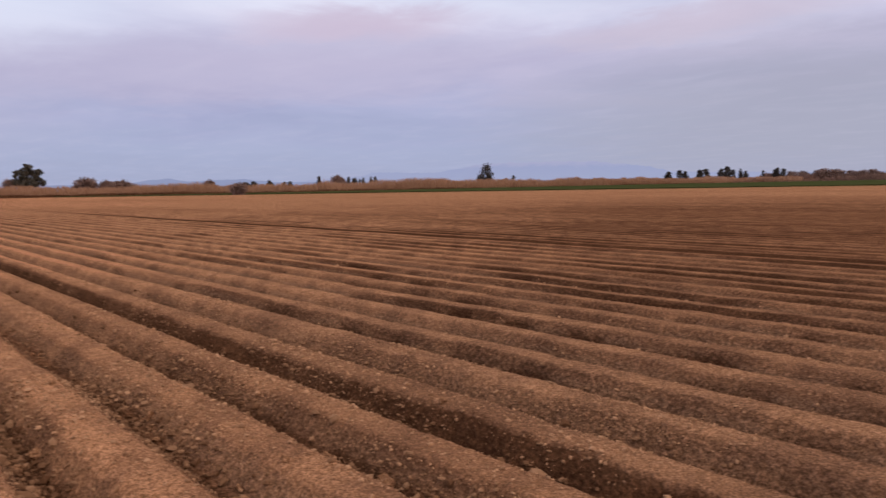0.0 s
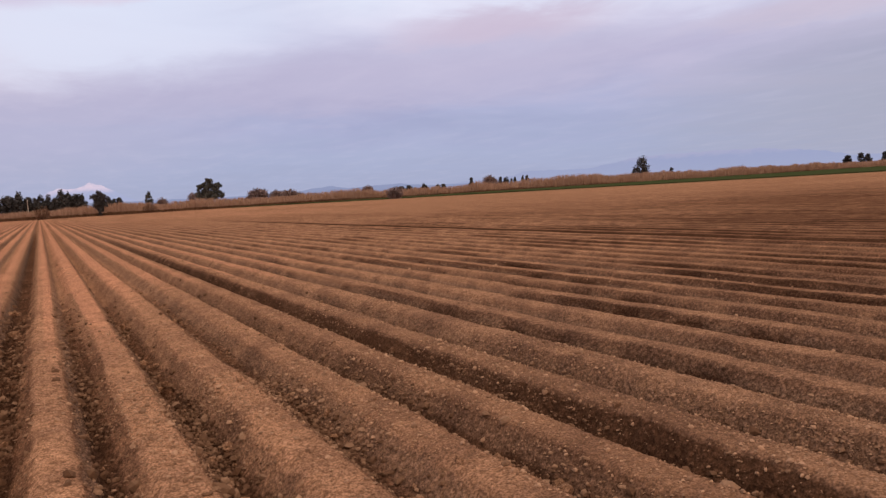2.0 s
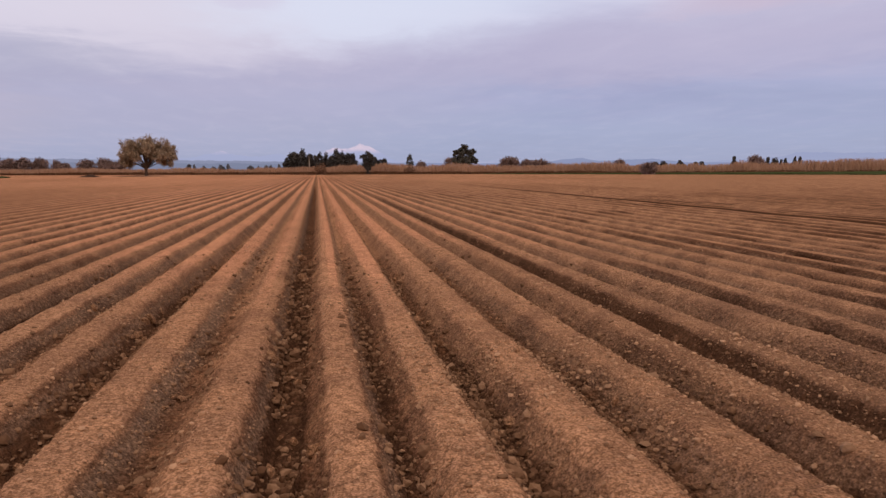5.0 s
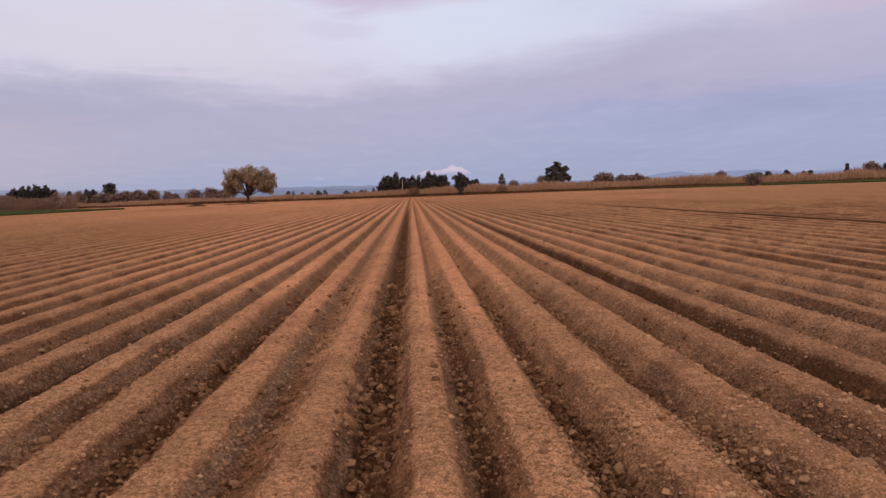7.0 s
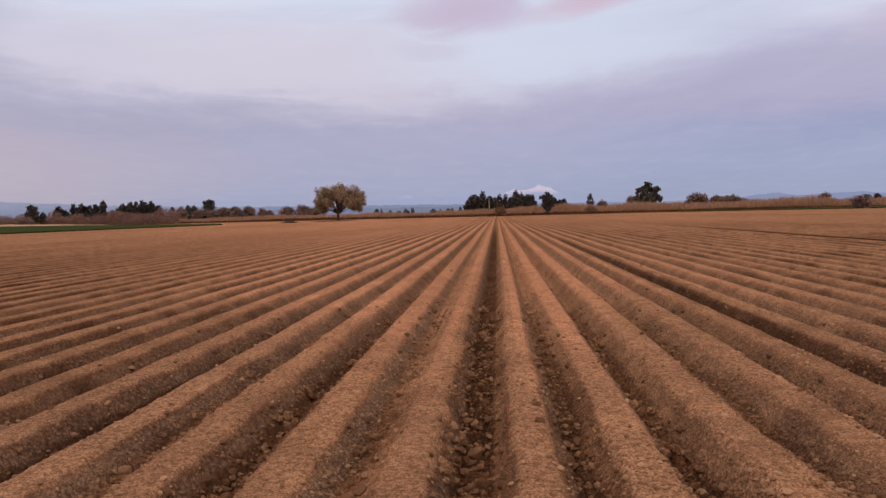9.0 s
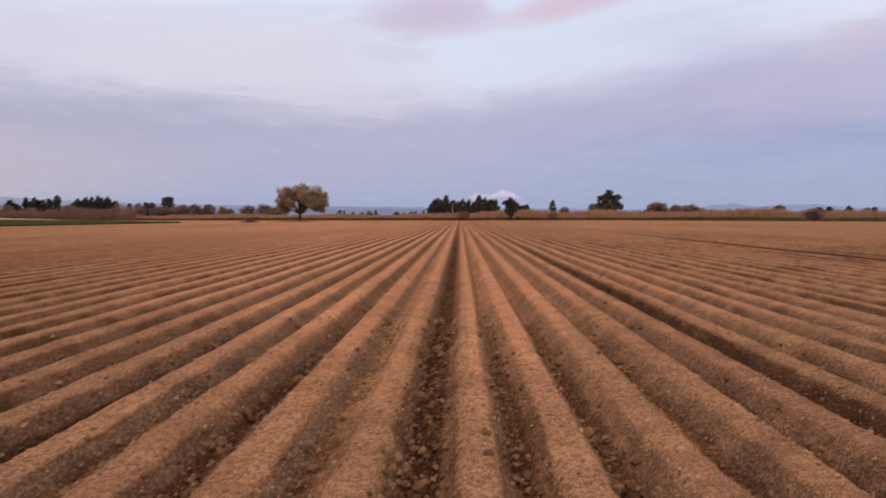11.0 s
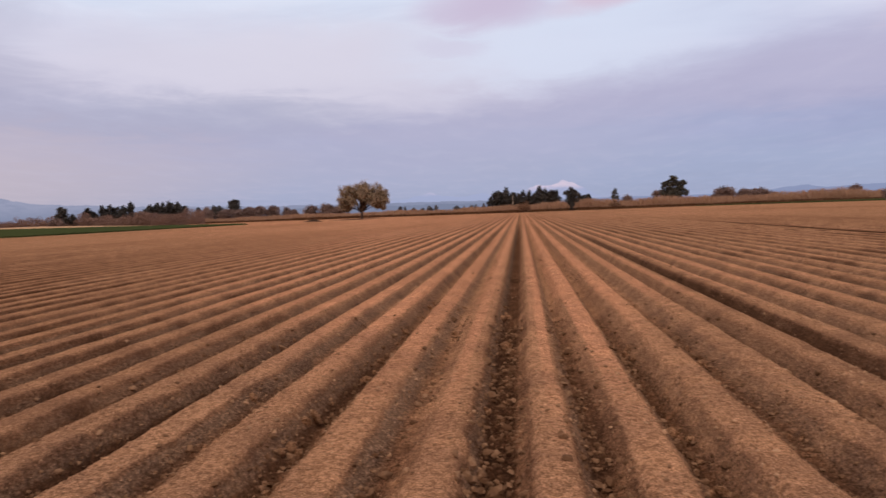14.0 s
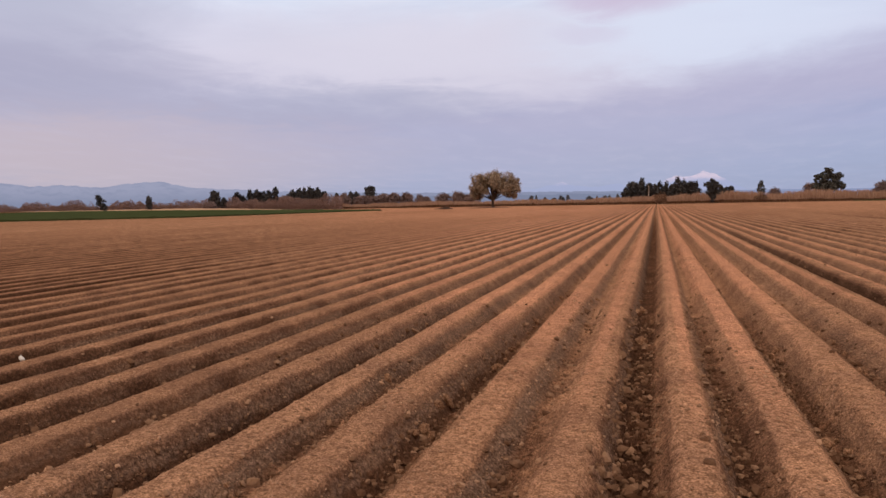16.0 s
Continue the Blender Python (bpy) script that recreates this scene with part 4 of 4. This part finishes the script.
BIG_LOBES = ((-0.4, 0.0, 11.4, 2.6), (3.4, 0.3, 9.6, 2.6), (-3.2, -0.2, 9.2, 2.4), (4.2, 0.0, 6.6, 2.5), (-4.0, 0.4, 6.4, 2.3), (0.6, 0.6, 8.4, 3.2), (1.2, -0.8, 5.6, 3.2), (-1.8, 0.0, 5.4, 2.9))
BIG = make_tree("large dark tree with a lobed crown above the reeds", "tree", "", 321, 13.6, 12.0, 1.5, OLIVE, "lobes", 16, 48, 0.38, 1, 0.3, BIG_LOBES)
BIG.matrix_basis = pose(65, 327, -0.2)
grove(((59, 328, 6.0, 7.2),), BUSH, "bush", "bushes above the reeds", GREY_TWIG, "round", 7, 6, 0.4, 30, 26, 0.35, 325, 3)
grove(((-152, 373, 10, 6.9), (-143, 377, 11, 6.8), (-223, 335, 5.5, 5.0), (-190, 355, 6, 7.4), (-162, 369, 5, 8.0), (-142, 377, 8, 7.5), (-137, 379, 5, 8.1), (-131, 381, 6.8, 7.8), (-124, 383, 3.4, 7.0), (-121, 385, 4.4, 5.7), (-112, 387, 6.4, 7.2), (-104, 390, 6.4, 8.0), (-98, 391, 6.4, 6.5)),
      BUSH, "bush", "bushes along the reeds", GREY_TWIG, "round", 7, 6.5, 0.3, 48, 40, 0.38, 331, 4)
grove(((46, 330, 4.0, 5.5), (82, 323, 5.2, 4.9), (85, 322, 8.0, 7.2), (92, 320, 5.0, 6.2), (97, 318, 8.0, 6.3), (102, 317, 4.0, 4.7), (130, 306, 4.8, 5.8), (99, 211, 4.2, 3.8), (204, 320, 6.0, 7.8), (206, 319, 4.4, 6.2)),
      BUSH, "bush", "bushes above the reeds", GREY_TWIG, "round", 6.5, 6, 0.3, 48, 40, 0.36, 341, 4)
grove(((512, 228, 6.5, 8.2), (514, 222, 7.5, 8.0), (519, 211, 10, 9.0), (522, 203, 9.4, 8.8), (525, 195, 8, 7.7), (527, 189, 8, 7.5), (529, 183, 8, 8.3), (531, 179, 5, 6.1)),
      BUSH, "bush", "bushes beyond the crop", GREY_TWIG, "round", 8, 7.5, 0.3, 48, 40, 0.45, 351, 4)

grove(((1.3, 290, 5.8, 4.3), (36, 289, 6.0, 3.2)), "low reddish-brown shrub at the foot of the reeds", "shrub", "shrubs at the field's edge", SCRUB, "round", 4.6, 6, 0.1, 40, 40, 0.26, 361, 4)

LEANING = make_tree("wind-bent dark tree leaning over the scrub", "tree", "", 391, 11.0, 5.0, 1.0, DARK_LEAF, "round", 30, 40, 0.40)
LEANING.matrix_basis = pose(-275, 321, -0.3, 0, -24, 41)
WILLOW_LOBES = ((-4.7, 0.5, 9.2, 3.0), (-2.0, -1.0, 10.2, 3.0), (1.5, 0.6, 10.5, 2.9), (4.6, -0.4, 9.7, 2.9), (7.0, 0.8, 8.1, 2.6), (6.9, -1.2, 6.4, 2.3), (3.8, 1.0, 7.6, 3.0),
                (-5.3, -0.8, 7.0, 2.4), (-4.9, 1.0, 5.8, 1.8), (0.8, -3.2, 8.6, 2.9), (-1.2, 3.4, 8.4, 2.8), (4.2, 4.0, 7.0, 2.6), (3.6, -3.2, 6.6, 2.4), (0.2, 0.4, 8.2, 2.6), (4.8, 1.6, 5.6, 1.9),
                (-3.2, 0.3, 8.0, 2.6), (2.6, -0.2, 9.0, 2.7), (-3.0, -1.6, 6.2, 2.0), (1.6, 1.2, 6.6, 2.0),
                (-5.8, 0.2, 5.0, 1.9), (-4.4, 0.8, 4.2, 1.5), (6.4, 0.4, 4.8, 1.7))
LONE = make_tree("broad lone willow with thin withered tawny foliage in the field", "willow tree", "", 401, 13.0, 16.0, 2.6, WILLOW, "lobes", 22, 66, 0.20, 1, 0.9, WILLOW_LOBES)
LONE.matrix_basis = pose(-52.8, 243, -0.1, 0, 0, 12) @ Matrix.Diagonal((1.05, 1.05, 1.04, 1.0))


# ---------------------------------------------------------------- things lying on the field
def lump(rng, size, rough=0.28, sub=1):
    bm = bmesh.new()
    bmesh.ops.create_icosphere(bm, subdivisions=sub, radius=1)
    stretch = rng.uniform(0.7, 1.25, 3) * np.array((1, 1, 0.75))
    for v in bm.verts:
        v.co = Vector(np.array(v.co) * (1 + rng.uniform(-rough, rough)))
    # broken faces
    for k in range(7):
        way = Vector(rng.normal(0, 1, 3)).normalized()
        cut = rng.uniform(0.45, 0.8)
        for v in bm.verts:
            v.co -= way * max(0.0, v.co.dot(way) - cut)
    for v in bm.verts:
        v.co = Vector(np.array(v.co) * stretch) * size
    me = bpy.data.meshes.new("clod")
    bm.to_mesh(me)
    bm.free()
    return me


def ground_z(x, y):
    return float(field(np.array([x]), np.array([y]))[0][0])


def log_pile(label, x, y, wide, tall, count, seed):
    """A low dark heap of branches on bare earth near the willow."""
    rng = np.random.default_rng(seed)
    heap = tagged(new("brush_pile"), label, "brush pile", "brush piles near the willow")
    heap.location = (x, y, -0.02)
    heap.rotation_euler = (0, 0, 0.26)
    for k in range(count):
        u = rng.uniform(-1, 1)
        top = tall * (1 - u * u) * rng.uniform(0.5, 1.0)
        long = wide * rng.uniform(0.18, 0.3)
        a, c, r = rng.uniform(-0.5, 0.5), u * wide * 0.32, rng.uniform(0.05, 0.14)
        v, fc = tube(((c - long, -a * long, 0.04), (c, rng.normal(0, 0.3), 0.1 + top), (c + long, a * long, 0.06 + top * rng.uniform(0, 1.0))), (r, r * 1.2, r * 0.6), 6)
        part("branch", mesh_of("branch", v, fc, (BARK,), True), heap)


log_pile("low dark heap of cut branches on the bare earth", -60.0, 209.6, 5.6, 0.62, 22, 55)
log_pile("long thin line of dark cut branches round the willow's foot", -52.0, 230.0, 18.0, 0.24, 34, 56)


def pale_post():
    """A slim pale post with a cap, among the trees of the grove."""
    v, fc = tube(((0, 0, -0.3), (0, 0, 4.0), (0.04, 0, 8.2), (0.04, 0, 8.22), (0.04, 0, 8.4)), (0.13, 0.12, 0.10, 0.15, 0.13), 10)
    ob = new("post", mesh_of("post", v, fc, (PALE,), True))
    tagged(ob, "slim pale post standing before the dark grove trees", "post")
    ob.location = (-3.9, 357, -0.2)


pale_post()


def scatter_clods():
    rng = np.random.default_rng(77)
    shapes = [lump(rng, 1.0, 0.25, 1) for _ in range(9)]
    for me in shapes:
        me.materials.append(CLOD)
    pale = shapes[0].copy()
    pale.materials.clear()
    pale.materials.append(PALE)

    def drop(me, x, y, size, name="clod"):
        ob = part(name, me, GROUND)
        ob.matrix_basis = Matrix.LocRotScale((x, y, ground_z(x, y) + size * 0.18), Euler(rng.uniform(0, 6.28, 3)), (size,) * 3)
        return ob

    # clods that stand out by themselves
    for x, y, size in ((-2.07, 9.18, 0.085), (-1.98, 10.94, 0.10), (-1.94, 17.75, 0.10), (-1.99, 8.38, 0.07), (-2.05, 8.2, 0.06), (2.39, 3.96, 0.05), (1.91, 3.63, 0.045),
                       (3.28, 3.87, 0.045), (1.36, 6.44, 0.035), (2.51, 5.81, 0.04), (1.69, 6.16, 0.035), (1.46, 10.5, 0.05), (-0.58, 9.3, 0.05), (1.0, 5.3, 0.06)):
        drop(shapes[int(rng.integers(9))], x, y, size)
    drop(pale, -7.10, 9.55, 0.047, "stone").location.z = 0.035
    for k in range(270):
        f = int(rng.choice((-1, 0, 1, 2, 2, 3, 4, 4, 4, 5, 6, 6, 7, 8, 9)))
        line = FURROWS[FIRST + f] if 0 <= f < 10 else FURROWS[FIRST] - ROW
        y = 2.6 + 15.0 * rng.uniform() ** 1.6
        drop(shapes[k % 9], line + rng.normal(-0.03, 0.07), y, float(np.clip(rng.lognormal(-3.35 + 0.25 * (f in (2, 4)), 0.45), 0.018, 0.095)))

    # crumbs past counting
    gold = (1 + 5 ** 0.5) / 2
    ball = np.array([(-1, gold, 0), (1, gold, 0), (-1, -gold, 0), (1, -gold, 0), (0, -1, gold), (0, 1, gold), (0, -1, -gold), (0, 1, -gold),
                     (gold, 0, -1), (gold, 0, 1), (-gold, 0, -1), (-gold, 0, 1)]) / 1.902
    ball_faces = np.array([(0, 11, 5), (0, 5, 1), (0, 1, 7), (0, 7, 10), (0, 10, 11), (1, 5, 9), (5, 11, 4), (11, 10, 2), (10, 7, 6), (7, 1, 8),
                           (3, 9, 4), (3, 4, 2), (3, 2, 6), (3, 6, 8), (3, 8, 9), (4, 9, 5), (2, 4, 11), (6, 2, 10), (8, 6, 7), (9, 8, 1)])
    octa = np.array([(1, 0, 0), (-1, 0, 0), (0, 1, 0), (0, -1, 0), (0, 0, 1), (0, 0, -1)], float)
    octa_faces = np.array([(0, 2, 4), (2, 1, 4), (1, 3, 4), (3, 0, 4), (2, 0, 5), (1, 2, 5), (3, 1, 5), (0, 3, 5)])
    n = 112000
    close = rng.uniform(0, 1, n) < 0.6
    x = np.where(close, rng.uniform(-4.2, 4.6, n), rng.uniform(-8.3, 9.2, n))
    y = np.where(close, 2.3 + 8 * rng.uniform(0, 1, n) ** 1.3, 2.0 + 26 * rng.uniform(0, 1, n) ** 1.7)
    rim = rng.uniform(0, 1, n) < 0.25
    x, y = np.where(rim, rng.uniform(0.4, 4.6, n), x), np.where(rim, 2.4 + 4.5 * rng.uniform(0, 1, n), y)
    h, damp_shade, _ = field(x, y)
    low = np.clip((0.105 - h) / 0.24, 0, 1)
    # most lie on the broken rims of the ridges and in the furrows, in drifts
    drift = np.clip(0.55 + 0.7 * bumps(x * 1.7, y * 0.9, 81), 0.1, 1)
    keep = rng.uniform(0, 1, n) < (np.where(x > 0.4, 0.5, 0.30) + 0.5 * np.clip(low * 5, 0, 1)) * drift
    x, y, h, low = x[keep], y[keep], h[keep], low[keep]
    size = np.clip(rng.lognormal(-4.80, 0.50, len(x)), 0.004, 0.027) * (0.85 + 0.3 * low) * (0.85 + y / 40)

    # rounded clods rolled into the furrows
    k = 9000
    row = rng.choice(np.arange(-6, 11), k, p=np.array((2, 2, 2, 3, 3, 3, 4, 2, 7, 2, 12, 5, 6, 3, 3, 3, 3)) / 65)
    cx = FURROWS[FIRST + row] + rng.normal(-0.02, 0.085, k) * np.where(row == 4, 1.25, 1.0)
    cy = 2.5 + 12 * rng.uniform(0, 1, k) ** 1.5
    gather = rng.uniform(0, 1, k) < np.clip(0.55 + 0.8 * bumps(cx * 0.8 + 40, cy * 1.1, 83), 0.12, 1)
    cx, cy = cx[gather], cy[gather]
    ch, _, _ = field(cx, cy)
    x, y, h = np.concatenate([x, cx]), np.concatenate([y, cy]), np.concatenate([h, ch])
    low = np.concatenate([low, np.full(len(cx), 0.72)])
    size = np.concatenate([size, np.clip(rng.lognormal(-3.85, 0.38, len(cx)), 0.0141, 0.048)])

    def strew(name, label, picked, form, form_faces):
        k = len(form)
        px, py, ph, ps, pl = (a[picked] for a in (x, y, h, size, low))
        n = len(px)
        shape = form[None] * rng.uniform(0.62, 1.28, (n, k, 1)) * rng.uniform(0.65, 1.35, (n, 1, 3))
        turn = rng.uniform(0, 6.28, n)
        c, s = np.cos(turn)[:, None], np.sin(turn)[:, None]
        sx, sy = shape[..., 0] * c - shape[..., 1] * s, shape[..., 0] * s + shape[..., 1] * c
        verts = np.stack([sx * ps[:, None] + px[:, None], sy * ps[:, None] + py[:, None], shape[..., 2] * 0.8 * ps[:, None] + ph[:, None] + 0.25 * ps[:, None]], axis=-1)
        me = mesh_of(name, verts.reshape(-1, 3), (np.arange(n)[:, None, None] * k + form_faces[None]).reshape(-1, 3), (CRUMB,), False)
        # depth in the furrow as painted shade: lower crumbs take darker tones
        me.attributes.new("damp_shade", "FLOAT", "POINT").data.foreach_set("value", np.repeat(np.clip(pl * 1.3, 0, 1), k).astype(np.float32))
        tagged(new(name, me), label, "soil", kind="stuff")

    strew("soil_crumbs", "loose crumbs of dry earth on the ridges", size < 0.014, octa, octa_faces)
    strew("small_clods", "small rounded clods and stones among the ridges", size >= 0.014, ball, ball_faces)


scatter_clods()
